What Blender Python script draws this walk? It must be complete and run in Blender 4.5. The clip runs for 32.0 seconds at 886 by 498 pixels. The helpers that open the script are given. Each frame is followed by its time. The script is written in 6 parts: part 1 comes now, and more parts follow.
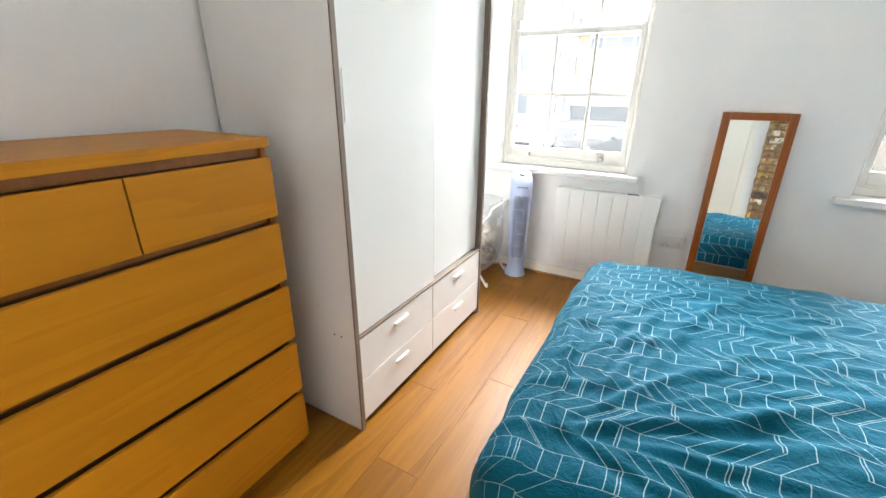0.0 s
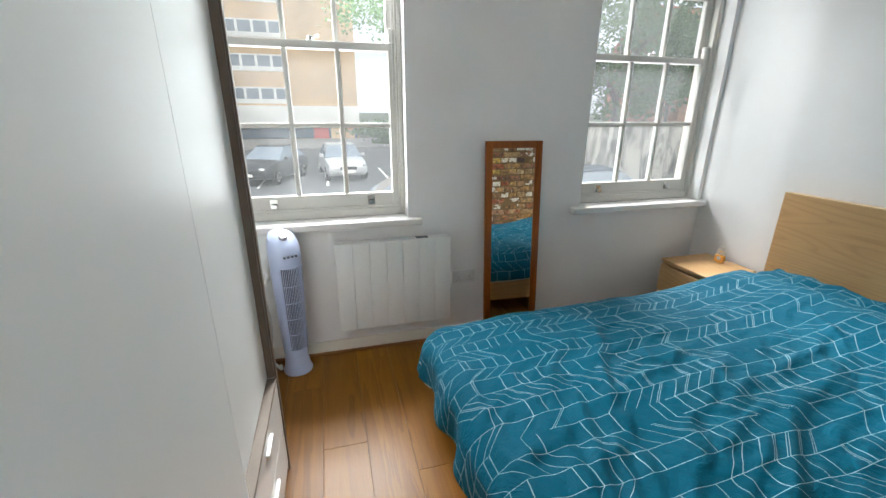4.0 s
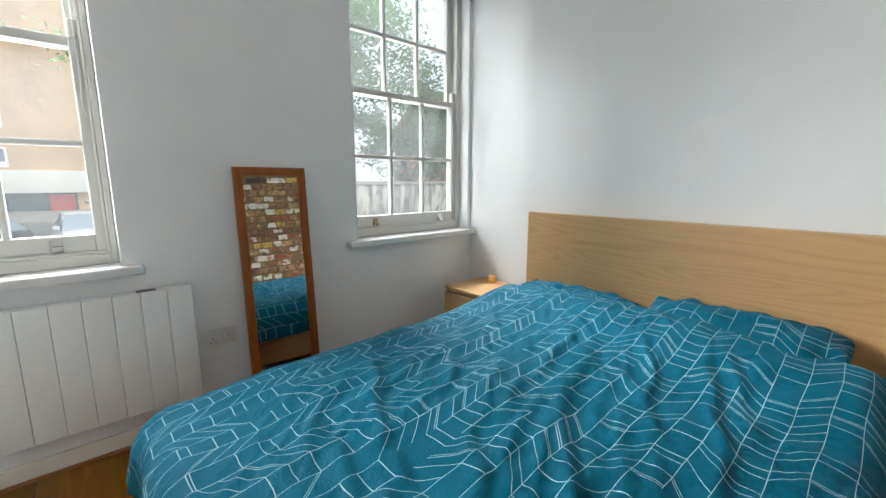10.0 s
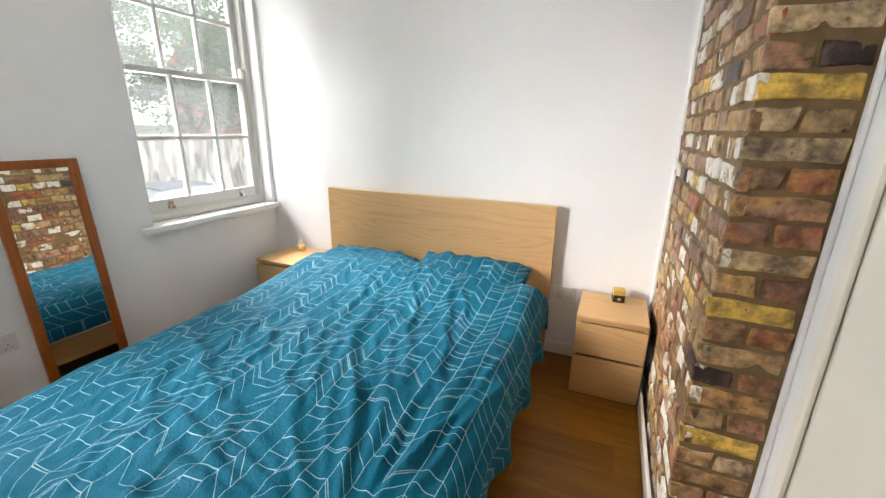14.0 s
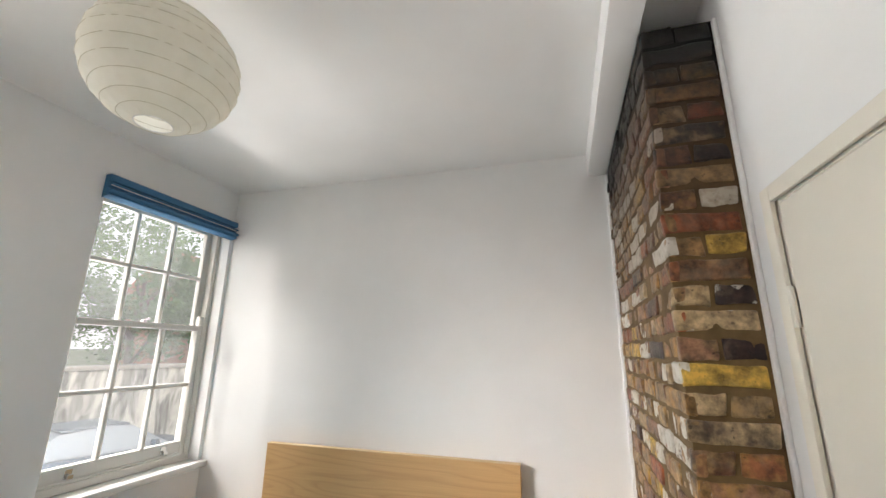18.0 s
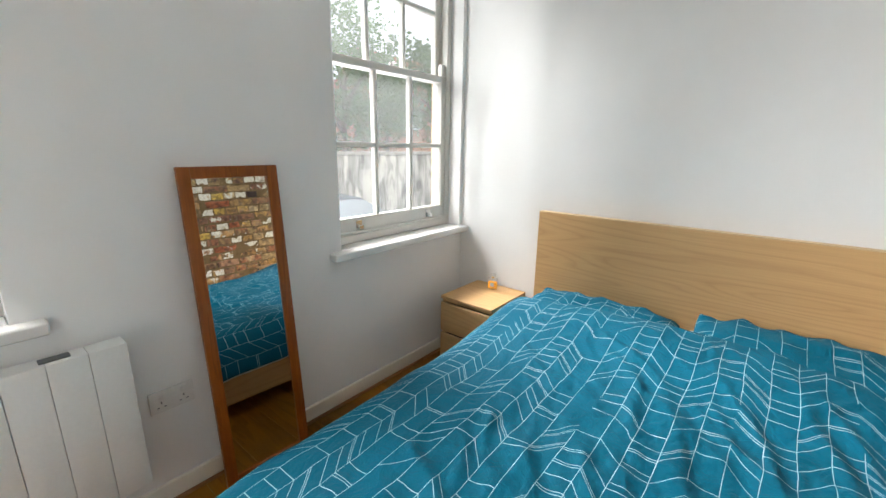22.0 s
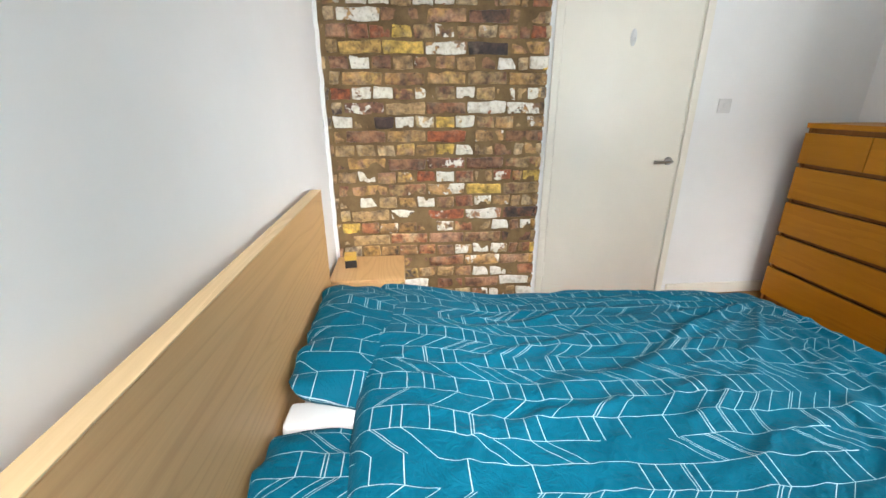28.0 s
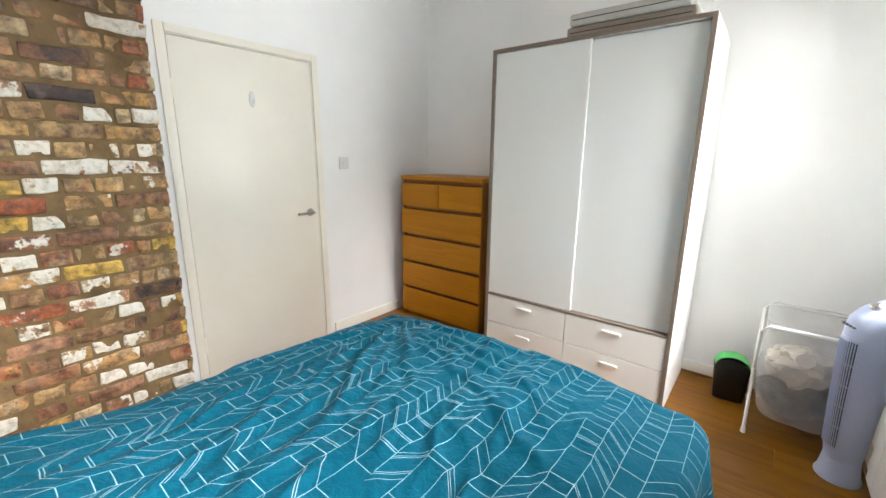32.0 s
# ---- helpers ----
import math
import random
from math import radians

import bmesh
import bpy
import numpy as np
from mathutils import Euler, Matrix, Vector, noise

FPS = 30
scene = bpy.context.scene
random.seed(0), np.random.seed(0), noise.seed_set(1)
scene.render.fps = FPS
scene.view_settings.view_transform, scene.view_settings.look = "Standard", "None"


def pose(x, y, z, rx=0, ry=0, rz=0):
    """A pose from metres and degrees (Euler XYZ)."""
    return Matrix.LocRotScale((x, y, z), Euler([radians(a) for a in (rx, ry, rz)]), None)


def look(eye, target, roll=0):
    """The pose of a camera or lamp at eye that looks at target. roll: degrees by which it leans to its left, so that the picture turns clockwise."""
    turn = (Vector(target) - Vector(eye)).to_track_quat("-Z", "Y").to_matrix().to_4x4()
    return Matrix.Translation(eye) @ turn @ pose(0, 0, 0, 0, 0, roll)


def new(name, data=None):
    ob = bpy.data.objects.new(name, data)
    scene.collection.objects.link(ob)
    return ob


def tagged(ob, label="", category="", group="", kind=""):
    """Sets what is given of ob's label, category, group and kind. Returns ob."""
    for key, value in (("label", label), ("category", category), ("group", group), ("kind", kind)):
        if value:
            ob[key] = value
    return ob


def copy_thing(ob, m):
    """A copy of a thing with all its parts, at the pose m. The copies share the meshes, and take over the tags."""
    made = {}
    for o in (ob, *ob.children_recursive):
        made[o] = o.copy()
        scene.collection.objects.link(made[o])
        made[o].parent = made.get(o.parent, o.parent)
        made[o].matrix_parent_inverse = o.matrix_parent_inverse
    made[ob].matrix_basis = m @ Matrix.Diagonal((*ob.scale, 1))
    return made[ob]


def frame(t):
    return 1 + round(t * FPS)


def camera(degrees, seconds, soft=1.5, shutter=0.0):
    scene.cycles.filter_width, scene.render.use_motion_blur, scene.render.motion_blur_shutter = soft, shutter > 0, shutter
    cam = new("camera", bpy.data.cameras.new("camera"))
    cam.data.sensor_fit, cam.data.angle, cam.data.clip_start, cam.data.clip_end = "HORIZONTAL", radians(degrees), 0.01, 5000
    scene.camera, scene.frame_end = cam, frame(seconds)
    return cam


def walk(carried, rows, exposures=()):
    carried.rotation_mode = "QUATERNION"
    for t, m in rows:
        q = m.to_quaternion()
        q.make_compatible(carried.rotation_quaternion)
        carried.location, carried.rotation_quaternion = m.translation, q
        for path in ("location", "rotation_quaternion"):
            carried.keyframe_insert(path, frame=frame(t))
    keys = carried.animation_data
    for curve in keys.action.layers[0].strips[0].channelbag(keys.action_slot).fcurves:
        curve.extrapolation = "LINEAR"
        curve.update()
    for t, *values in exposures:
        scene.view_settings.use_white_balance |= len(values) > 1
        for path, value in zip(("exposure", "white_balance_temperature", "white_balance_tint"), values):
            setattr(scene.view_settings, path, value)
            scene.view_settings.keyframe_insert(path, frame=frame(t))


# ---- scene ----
# ---- camera and walk ----
cam = camera(95.0, 32.0)
PATH = [
    (0, (-1.865, -2.995, 1.357), (-2.776, -1.367, 0.634), 0.6),
    (0.5, (-1.895, -2.985, 1.355), (-2.824, -1.367, 0.636), 0.6),
    (1, (-1.965, -2.955, 1.363), (-2.857, -1.319, 0.637), 0.5),
    (1.5, (-2.023, -2.749, 1.333), (-2.825, -1.06, 0.623), 0.2),
    (2, (-2.172, -2.541, 1.301), (-2.858, -0.774, 0.663), 0.4),
    (2.5, (-2.314, -2.386, 1.259), (-2.88, -0.563, 0.663), 0.8),
    (3, (-2.412, -2.25, 1.286), (-2.697, -0.37, 0.666), 0.4),
    (3.5, (-2.476, -2.245, 1.35), (-2.373, -0.355, 0.706), 0.5),
    (4, (-2.539, -2.283, 1.423), (-2.037, -0.456, 0.782), 0.3),
    (4.5, (-2.568, -2.329, 1.464), (-1.795, -0.595, 0.832), 0.7),
    (6.5, (-2.63, -2.353, 1.523), (-1.572, -0.694, 1.163), 0.8),
    (7, (-2.626, -2.379, 1.517), (-1.549, -0.728, 1.181), 0.9),
    (7.5, (-2.624, -2.381, 1.467), (-1.526, -0.743, 1.133), 0.7),
    (8, (-2.641, -2.362, 1.391), (-1.472, -0.775, 1.054), 0.8),
    (8.5, (-2.532, -2.322, 1.353), (-1.296, -0.786, 1.019), 0.7),
    (9, (-2.304, -2.245, 1.246), (-1.023, -0.744, 0.919), 0.3),
    (9.5, (-2.168, -2.183, 1.221), (-0.857, -0.71, 0.887), 0.2),
    (10, (-2.235, -2.186, 1.203), (-0.92, -0.717, 0.868), 0.1),
    (10.5, (-2.395, -2.239, 1.244), (-1.088, -0.784, 0.829), 0.6),
    (11, (-2.407, -2.366, 1.282), (-1.122, -0.96, 0.674), 0.5),
    (11.5, (-2.428, -2.414, 1.294), (-1.099, -1.083, 0.614), 0.4),
    (12, (-2.459, -2.474, 1.312), (-1.065, -1.214, 0.628), 0.4),
    (12.5, (-2.498, -2.525, 1.333), (-0.987, -1.408, 0.647), 0.2),
    (13, (-2.537, -2.541, 1.375), (-0.915, -1.597, 0.684), 0.2),
    (13.5, (-2.527, -2.546, 1.404), (-0.82, -1.752, 0.729), 0.2),
    (15.5, (-2.561, -2.504, 1.567), (-0.652, -1.915, 1.47), 0.8),
    (16, (-2.596, -2.495, 1.602), (-0.674, -1.95, 1.692), 0.8),
    (16.5, (-2.618, -2.498, 1.625), (-0.714, -1.976, 1.948), 0.8),
    (17, (-2.593, -2.515, 1.642), (-0.714, -1.995, 2.088), 0.8),
    (17.5, (-2.565, -2.544, 1.631), (-0.7, -2.013, 2.117), 0.7),
    (18, (-2.561, -2.532, 1.602), (-0.702, -1.982, 2.093), 0.8),
    (18.5, (-2.52, -2.542, 1.53), (-0.693, -1.835, 1.934), 0.7),
    (19, (-2.5, -2.536, 1.477), (-0.689, -1.688, 1.486), 0.8),
    (19.5, (-2.454, -2.614, 1.424), (-0.712, -1.674, 1.139), 0.3),
    (20, (-2.452, -2.642, 1.378), (-0.752, -1.667, 0.98), 0.3),
    (20.5, (-2.435, -2.577, 1.353), (-0.796, -1.525, 0.901), 0.4),
    (21, (-2.382, -2.341, 1.344), (-0.822, -1.186, 0.861), 0.6),
    (21.5, (-2.283, -2.005, 1.323), (-0.775, -0.786, 0.834), 0.7),
    (22, (-2.172, -1.61, 1.345), (-0.668, -0.387, 0.856), 0.9),
    (22.5, (-2.112, -1.23, 1.344), (-0.593, -0.025, 0.854), 1.0),
    (23, (-2.0, -0.926, 1.317), (-0.386, 0.151, 0.835), 0.8),
    (23.5, (-1.874, -0.775, 1.293), (-0.057, -0.09, 0.814), 0.4),
    (24, (-1.765, -0.651, 1.239), (0.174, -0.638, 0.747), 0.3),
    (24.5, (-1.45, -0.628, 1.298), (0.367, -1.148, 0.645), 0.8),
    (26.5, (-0.579, -0.686, 1.297), (0.316, -2.331, 0.595), 0.8),
    (27, (-0.488, -0.614, 1.318), (0.003, -2.433, 0.647), -0.2),
    (27.5, (-0.446, -0.566, 1.37), (-0.31, -2.434, 0.667), 0.1),
    (28, (-0.447, -0.506, 1.349), (-0.606, -2.381, 0.672), -0.2),
    (28.5, (-0.467, -0.467, 1.407), (-0.879, -2.293, 0.703), 0.1),
    (29, (-0.439, -0.472, 1.409), (-1.114, -2.243, 0.772), 0.4),
    (29.5, (-0.428, -0.483, 1.404), (-1.317, -2.191, 0.863), 0.5),
    (30, (-0.424, -0.495, 1.395), (-1.522, -2.094, 0.907), 0.5),
    (30.5, (-0.429, -0.522, 1.373), (-1.692, -2.005, 0.922), 0.6),
    (31, (-0.434, -0.538, 1.365), (-1.802, -1.929, 0.924), 0.7),
    (31.5, (-0.467, -0.527, 1.369), (-1.903, -1.846, 0.925), 0.6),
    (32, (-0.504, -0.533, 1.384), (-2.022, -1.757, 0.937), 0.5),
]
walk(cam, [(t, look(eye, target, roll)) for t, eye, target, roll in PATH], [
    (0.0, 1.7, 6270, 10), (2.5, 1.3, 6220, 8), (4.0, 0.6, 6170, 8), (6.5, 0.35, 6170, 7), (10.0, 0.65, 6120, 7),
    (11.5, 1.0, 6170, 9), (13.5, 1.25, 6370, 11), (16.0, 0.8, 6720, 13), (18.5, 0.8, 6720, 13), (20.0, 1.15, 6470, 11), (22.0, 0.9, 6420, 10),
    (24.5, 0.52, 6520, 12), (26.5, 0.8, 6450, 10), (28.0, 1.1, 6300, 10), (32.0, 1.15, 6400, 10)])

# ---- world, sun and sky light ----
world = bpy.data.worlds.new("world")
scene.world = world
world.use_nodes = True
wn = world.node_tree
sky = wn.nodes.new("ShaderNodeTexSky")
sky.sky_type = 'NISHITA'
sky.sun_disc = False
sky.sun_elevation, sky.sun_rotation = radians(48), radians(200)
sky.air_density, sky.dust_density, sky.ozone_density = 1.0, 6.0, 1.0
cloud = wn.nodes.new("ShaderNodeMix")
cloud.data_type = 'RGBA'
cloud.inputs[0].default_value = 0.6
cloud.inputs[7].default_value = (9.0, 9.0, 8.8, 1)
wn.links.new(sky.outputs[0], cloud.inputs[6])
wn.links.new(cloud.outputs[2], wn.nodes["Background"].inputs[0])
wn.nodes["Background"].inputs[1].default_value = 0.105

sun_data = bpy.data.lights.new("sun", 'SUN')
sun_data.energy, sun_data.angle, sun_data.color = 0.7, radians(14), (1.0, 0.96, 0.9)
sun = new("sun", sun_data)
sun.matrix_world = look((0, 0, 20), (0 + 0.25, 20 * 0.8, 0))


# added lamp standing in for the bright open sky over the street, high above the trees, which lights the room through
# the two windows
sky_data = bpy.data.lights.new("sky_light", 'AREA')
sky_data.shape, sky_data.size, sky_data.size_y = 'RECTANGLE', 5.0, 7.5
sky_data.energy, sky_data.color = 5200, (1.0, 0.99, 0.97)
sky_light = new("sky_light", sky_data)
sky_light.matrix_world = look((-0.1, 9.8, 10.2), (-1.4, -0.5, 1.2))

# added fill lamp outside the first window, brightening the east wall and bricks
west_data = bpy.data.lights.new("west_fill_light", 'AREA')
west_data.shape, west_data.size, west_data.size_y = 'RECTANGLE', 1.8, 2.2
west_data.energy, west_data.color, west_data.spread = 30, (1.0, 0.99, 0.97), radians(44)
new("west_fill_light", west_data).matrix_world = look((-4.6, 2.1, 2.5), (-2.6, 0.1, 1.75))

# added fill lamp high outside the first window, aimed at the bed's foot
foot_fill_data = bpy.data.lights.new("bed_foot_fill_light", 'AREA')
foot_fill_data.shape, foot_fill_data.size, foot_fill_data.size_y = 'RECTANGLE', 2.2, 1.1
foot_fill_data.energy, foot_fill_data.color, foot_fill_data.spread = 33, (1.0, 0.99, 0.97), radians(52)
new("bed_foot_fill_light", foot_fill_data).matrix_world = look((-3.35, 1.75, 3.7), (-1.5, -1.7, 0.5))

# level daylight from the bright street, one lamp in the opening of each window
for wx, toward, watts in ((-2.59, -1.8, 7.5), (-0.51, -1.5, 5.0)):
    day_data = bpy.data.lights.new("window_daylight", 'AREA')
    day_data.shape, day_data.size, day_data.size_y = 'RECTANGLE', 0.8, 1.5
    day_data.energy, day_data.color, day_data.spread = watts, (1.0, 0.99, 0.97), radians(105)
    new("window_daylight", day_data).matrix_world = look((wx, 0.222, 1.72), (toward, -3.2, 1.95))

# added lamp facing up at road level, to brighten the ceiling and upper walls
low_data = bpy.data.lights.new("ceiling_fill_light", 'AREA')
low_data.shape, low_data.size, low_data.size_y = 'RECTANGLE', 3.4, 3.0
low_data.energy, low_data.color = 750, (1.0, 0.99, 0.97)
new("ceiling_fill_light", low_data).matrix_world = pose(1.3, 6.2, -1.255, 180)

# ---- materials ----


def nodes_of(name):
    m = bpy.data.materials.new(name)
    m.use_nodes = True
    t = m.node_tree
    return m, t, t.nodes["Principled BSDF"]


def link(t, a, b):
    t.links.new(a, b)


def coords(t, scale=(1, 1, 1), kind="Object", rot=(0, 0, 0)):
    c = t.nodes.new("ShaderNodeTexCoord")
    mp = t.nodes.new("ShaderNodeMapping")
    mp.inputs["Scale"].default_value = scale
    mp.inputs["Rotation"].default_value = rot
    link(t, c.outputs[kind], mp.inputs[0])
    return mp.outputs[0]


def noise_tex(t, vec, scale, detail=4, rough=0.55, dist=0.0):
    n = t.nodes.new("ShaderNodeTexNoise")
    n.inputs["Scale"].default_value = scale
    n.inputs["Detail"].default_value = detail
    n.inputs["Roughness"].default_value = rough
    n.inputs["Distortion"].default_value = dist
    link(t, vec, n.inputs["Vector"])
    return n.outputs[0]


def ramp(t, fac, stops, mode='LINEAR'):
    r = t.nodes.new("ShaderNodeValToRGB")
    r.color_ramp.interpolation = mode
    e = r.color_ramp.elements
    while len(e) < len(stops):
        e.new(0.5)
    for el, (p, c) in zip(e, stops):
        el.position = p
        el.color = (*c, 1) if len(c) == 3 else c
    link(t, fac, r.inputs[0])
    return r.outputs[0]


def mixc(t, fac, a, b, mode='MIX'):
    n = t.nodes.new("ShaderNodeMix")
    n.data_type, n.blend_type = 'RGBA', mode
    for sock, val in ((n.inputs[0], fac), (n.inputs[6], a), (n.inputs[7], b)):
        if isinstance(val, (int, float)):
            sock.default_value = val
        elif isinstance(val, tuple):
            sock.default_value = (*val, 1)
        else:
            link(t, val, sock)
    return n.outputs[2]


def calc(t, op, a, b=0.0, c=None):
    n = t.nodes.new("ShaderNodeMath")
    n.operation = op
    for i, v in enumerate((a, b, c)):
        if v is None:
            continue
        if isinstance(v, (int, float)):
            n.inputs[i].default_value = v
        else:
            link(t, v, n.inputs[i])
    return n.outputs[0]


def bump(t, p, height, strength, dist=0.01):
    b = t.nodes.new("ShaderNodeBump")
    b.inputs["Strength"].default_value = strength
    b.inputs["Distance"].default_value = dist
    link(t, height, b.inputs["Height"])
    link(t, b.outputs[0], p.inputs["Normal"])


def paint(name, col, rough=0.55, grain=60, strength=0.06, vary=0.04):
    m, t, p = nodes_of(name)
    v = coords(t)
    big = noise_tex(t, v, 1.3, 5)
    dark = tuple(c * (1 - vary) for c in col)
    lite = tuple(min(1, c * (1 + vary * 0.5)) for c in col)
    link(t, ramp(t, big, [(0.35, dark), (0.65, lite)]), p.inputs["Base Color"])
    p.inputs["Roughness"].default_value = rough
    bump(t, p, noise_tex(t, v, grain, 3), strength, 0.004)
    return m


def plain(name, col, rough=0.4, metal=0.0, coat=0.0, vary=0.06, grain=90):
    m, t, p = nodes_of(name)
    v = coords(t)
    n = noise_tex(t, v, grain, 2)
    a = tuple(c * (1 - vary) for c in col)
    link(t, ramp(t, n, [(0.3, a), (0.7, col)]), p.inputs["Base Color"])
    rr = calc(t, 'MULTIPLY_ADD', noise_tex(t, v, 7, 3), 0.12, max(0.02, rough - 0.06))
    link(t, rr, p.inputs["Roughness"])
    p.inputs["Metallic"].default_value = metal
    p.inputs["Coat Weight"].default_value = coat
    return m


def wood(name, dark, lite, axis, rough=0.42, scale=1.0, rand=0.0, rings=1.0):
    """Veneer with the grain along an axis (0, 1 or 2)."""
    m, t, p = nodes_of(name)
    st = [9.0 * scale] * 3
    st[axis] = 0.7 * scale
    v = coords(t, tuple(st))
    if rand:
        oi = t.nodes.new("ShaderNodeObjectInfo")
        add = t.nodes.new("ShaderNodeVectorMath")
        add.operation = 'MULTIPLY_ADD'
        comb = t.nodes.new("ShaderNodeCombineXYZ")
        for i in range(3):
            link(t, oi.outputs["Random"], comb.inputs[i])
        link(t, comb.outputs[0], add.inputs[0])
        add.inputs[1].default_value = (37, 53, 71)
        link(t, v, add.inputs[2])
        v = add.outputs[0]
    a = noise_tex(t, v, 1.1, 4, 0.5, 1.6 * rings)
    band = calc(t, 'FRACT', calc(t, 'MULTIPLY', a, 5.0))
    soft = ramp(t, band, [(0.0, (0.25,) * 3), (0.55, (0.75,) * 3), (0.93, (1,) * 3), (1.0, (0.3,) * 3)])
    fine = noise_tex(t, v, 7.0, 5, 0.7)
    st2 = [240.0] * 3
    st2[axis] = 6.0
    pores = noise_tex(t, coords(t, tuple(st2)), 1.0, 2)
    mixv = calc(t, 'ADD', calc(t, 'MULTIPLY', soft, 0.45), calc(t, 'MULTIPLY', fine, 0.5))
    mixv = calc(t, 'ADD', mixv, calc(t, 'MULTIPLY', pores, 0.25))
    col = ramp(t, mixv, [(0.3, dark), (0.85, lite)])
    if rand:
        f = calc(t, 'MULTIPLY_ADD', oi.outputs["Random"], rand, 1 - rand * 0.55)
        comb2 = t.nodes.new("ShaderNodeCombineXYZ")
        for i in range(3):
            link(t, f, comb2.inputs[i])
        col = mixc(t, 1.0, col, comb2.outputs[0], 'MULTIPLY')
    link(t, col, p.inputs["Base Color"])
    link(t, calc(t, 'MULTIPLY_ADD', fine, 0.18, rough - 0.09), p.inputs["Roughness"])
    bump(t, p, pores, 0.08, 0.002)
    return m


def oak(name, dark, lite, axis):
    """Crown-cut oak veneer: pale, with thin long arches of darker grain along an axis."""
    m, t, p = nodes_of(name)
    st = [3.4] * 3
    st[axis] = 0.40
    v = coords(t, tuple(st))
    a = noise_tex(t, v, 1.0, 2, 0.42, 0.25)
    ripple = [26.0] * 3
    ripple[axis] = 2.4
    a = calc(t, 'MULTIPLY_ADD', noise_tex(t, coords(t, tuple(ripple)), 1.0, 3), 0.012, a)
    band = calc(t, 'FRACT', calc(t, 'MULTIPLY', a, 26.0))
    ring = ramp(t, band, [(0.0, (0.35,) * 3), (0.12, (0.85,) * 3), (0.6, (1,) * 3), (0.9, (0.62,) * 3), (1.0, (0.35,) * 3)])
    st2 = [190.0] * 3
    st2[axis] = 3.5
    pores = noise_tex(t, coords(t, tuple(st2)), 1.0, 3)
    tone = noise_tex(t, v, 0.8, 3)
    mixv = calc(t, 'ADD', calc(t, 'MULTIPLY', ring, 0.30), calc(t, 'MULTIPLY', pores, 0.34))
    mixv = calc(t, 'MULTIPLY_ADD', tone, 0.3, mixv)
    link(t, ramp(t, mixv, [(0.28, dark), (0.70, lite)]), p.inputs["Base Color"])
    link(t, calc(t, 'MULTIPLY_ADD', pores, 0.15, 0.38), p.inputs["Roughness"])
    bump(t, p, pores, 0.07, 0.002)
    return m


WALL = paint("wall_paint", (0.87, 0.868, 0.86), 0.6)
CEIL = paint("ceiling_paint", (0.87, 0.868, 0.858), 0.7)
CREAM = paint("cream_gloss", (0.86, 0.82, 0.725), 0.32, 25, 0.03, 0.05)
SASH = paint("sash_paint", (0.68, 0.665, 0.62), 0.35, 30, 0.03, 0.06)
SILL = paint("sill_gloss", (0.80, 0.79, 0.77), 0.25, 30, 0.03, 0.04)
OAK_X = oak("oak_along_x", (0.49, 0.28, 0.115), (0.645, 0.400, 0.178), 0)
OAK_Y = oak("oak_along_y", (0.49, 0.28, 0.115), (0.645, 0.400, 0.178), 1)
OAK_EDGE = wood("oak_edge", (0.52, 0.36, 0.19), (0.68, 0.5, 0.28), 1, 0.5)
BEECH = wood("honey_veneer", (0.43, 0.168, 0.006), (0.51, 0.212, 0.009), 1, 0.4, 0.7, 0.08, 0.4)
# same veneer, upright grain, with the sides' shade put into a darker colour
BEECH_SHADED = wood("honey_veneer_shaded", (0.20, 0.066, 0.006), (0.28, 0.098, 0.009), 2, 0.45)
TEAK = wood("mirror_wood", (0.19, 0.045, 0.004), (0.32, 0.086, 0.008), 2, 0.36, 1.6)
LAM = wood("laminate", (0.175, 0.064, 0.0038), (0.29, 0.117, 0.007), 1, 0.38, 0.8, 0.34, 0.6)
CHEST_GAP = plain("chest_shadow_gap", (0.085, 0.04, 0.012), 0.7)
GAP = plain("dark_gap", (0.03, 0.02, 0.012), 0.8)
for veneer, gloss in ((BEECH, 0.22), (LAM, 0.32)):
    veneer.node_tree.nodes["Principled BSDF"].inputs["Specular IOR Level"].default_value = gloss
QUAD = wood("floor_beading", (0.22, 0.09, 0.03), (0.36, 0.17, 0.06), 0, 0.4)
WHITE = paint("white_foil", (0.80, 0.795, 0.775), 0.3, 20, 0.015, 0.02)
DOORFOIL = paint("grey_white_foil", (0.80, 0.81, 0.795), 0.38, 20, 0.012, 0.02)
TAUPE = plain("taupe_edge", (0.20, 0.155, 0.12), 0.5)
STEEL = plain("brushed_steel", (0.55, 0.53, 0.5), 0.28, 1.0)
CHROME = plain("chrome", (0.75, 0.74, 0.72), 0.15, 1.0)
RAD = plain("radiator_enamel", (0.82, 0.825, 0.81), 0.35, 0, 0.1, 0.03)
PLASTIC = plain("white_plastic", (0.75, 0.745, 0.73), 0.35)
LILAC = plain("pale_lilac_plastic", (0.50, 0.57, 0.78), 0.35, 0, 0.1, 0.04)
SLOT = plain("slate_blue_plastic", (0.036, 0.046, 0.075), 0.5)
GREYP = plain("grey_plastic", (0.10, 0.11, 0.13), 0.5)
BLACK = plain("black_plastic", (0.012, 0.012, 0.013), 0.4)
GREEN = plain("green_plastic", (0.10, 0.50, 0.13), 0.35)
GOLD = plain("gold_label", (0.70, 0.46, 0.10), 0.4, 0.3)
LINEN = paint("white_linen", (0.78, 0.77, 0.76), 0.85, 160, 0.2, 0.05)
BLUE = paint("blue_blind_cloth", (0.06, 0.19, 0.35), 0.85, 180, 0.15, 0.08)
RUBBER = plain("rubber", (0.02, 0.02, 0.02), 0.7)


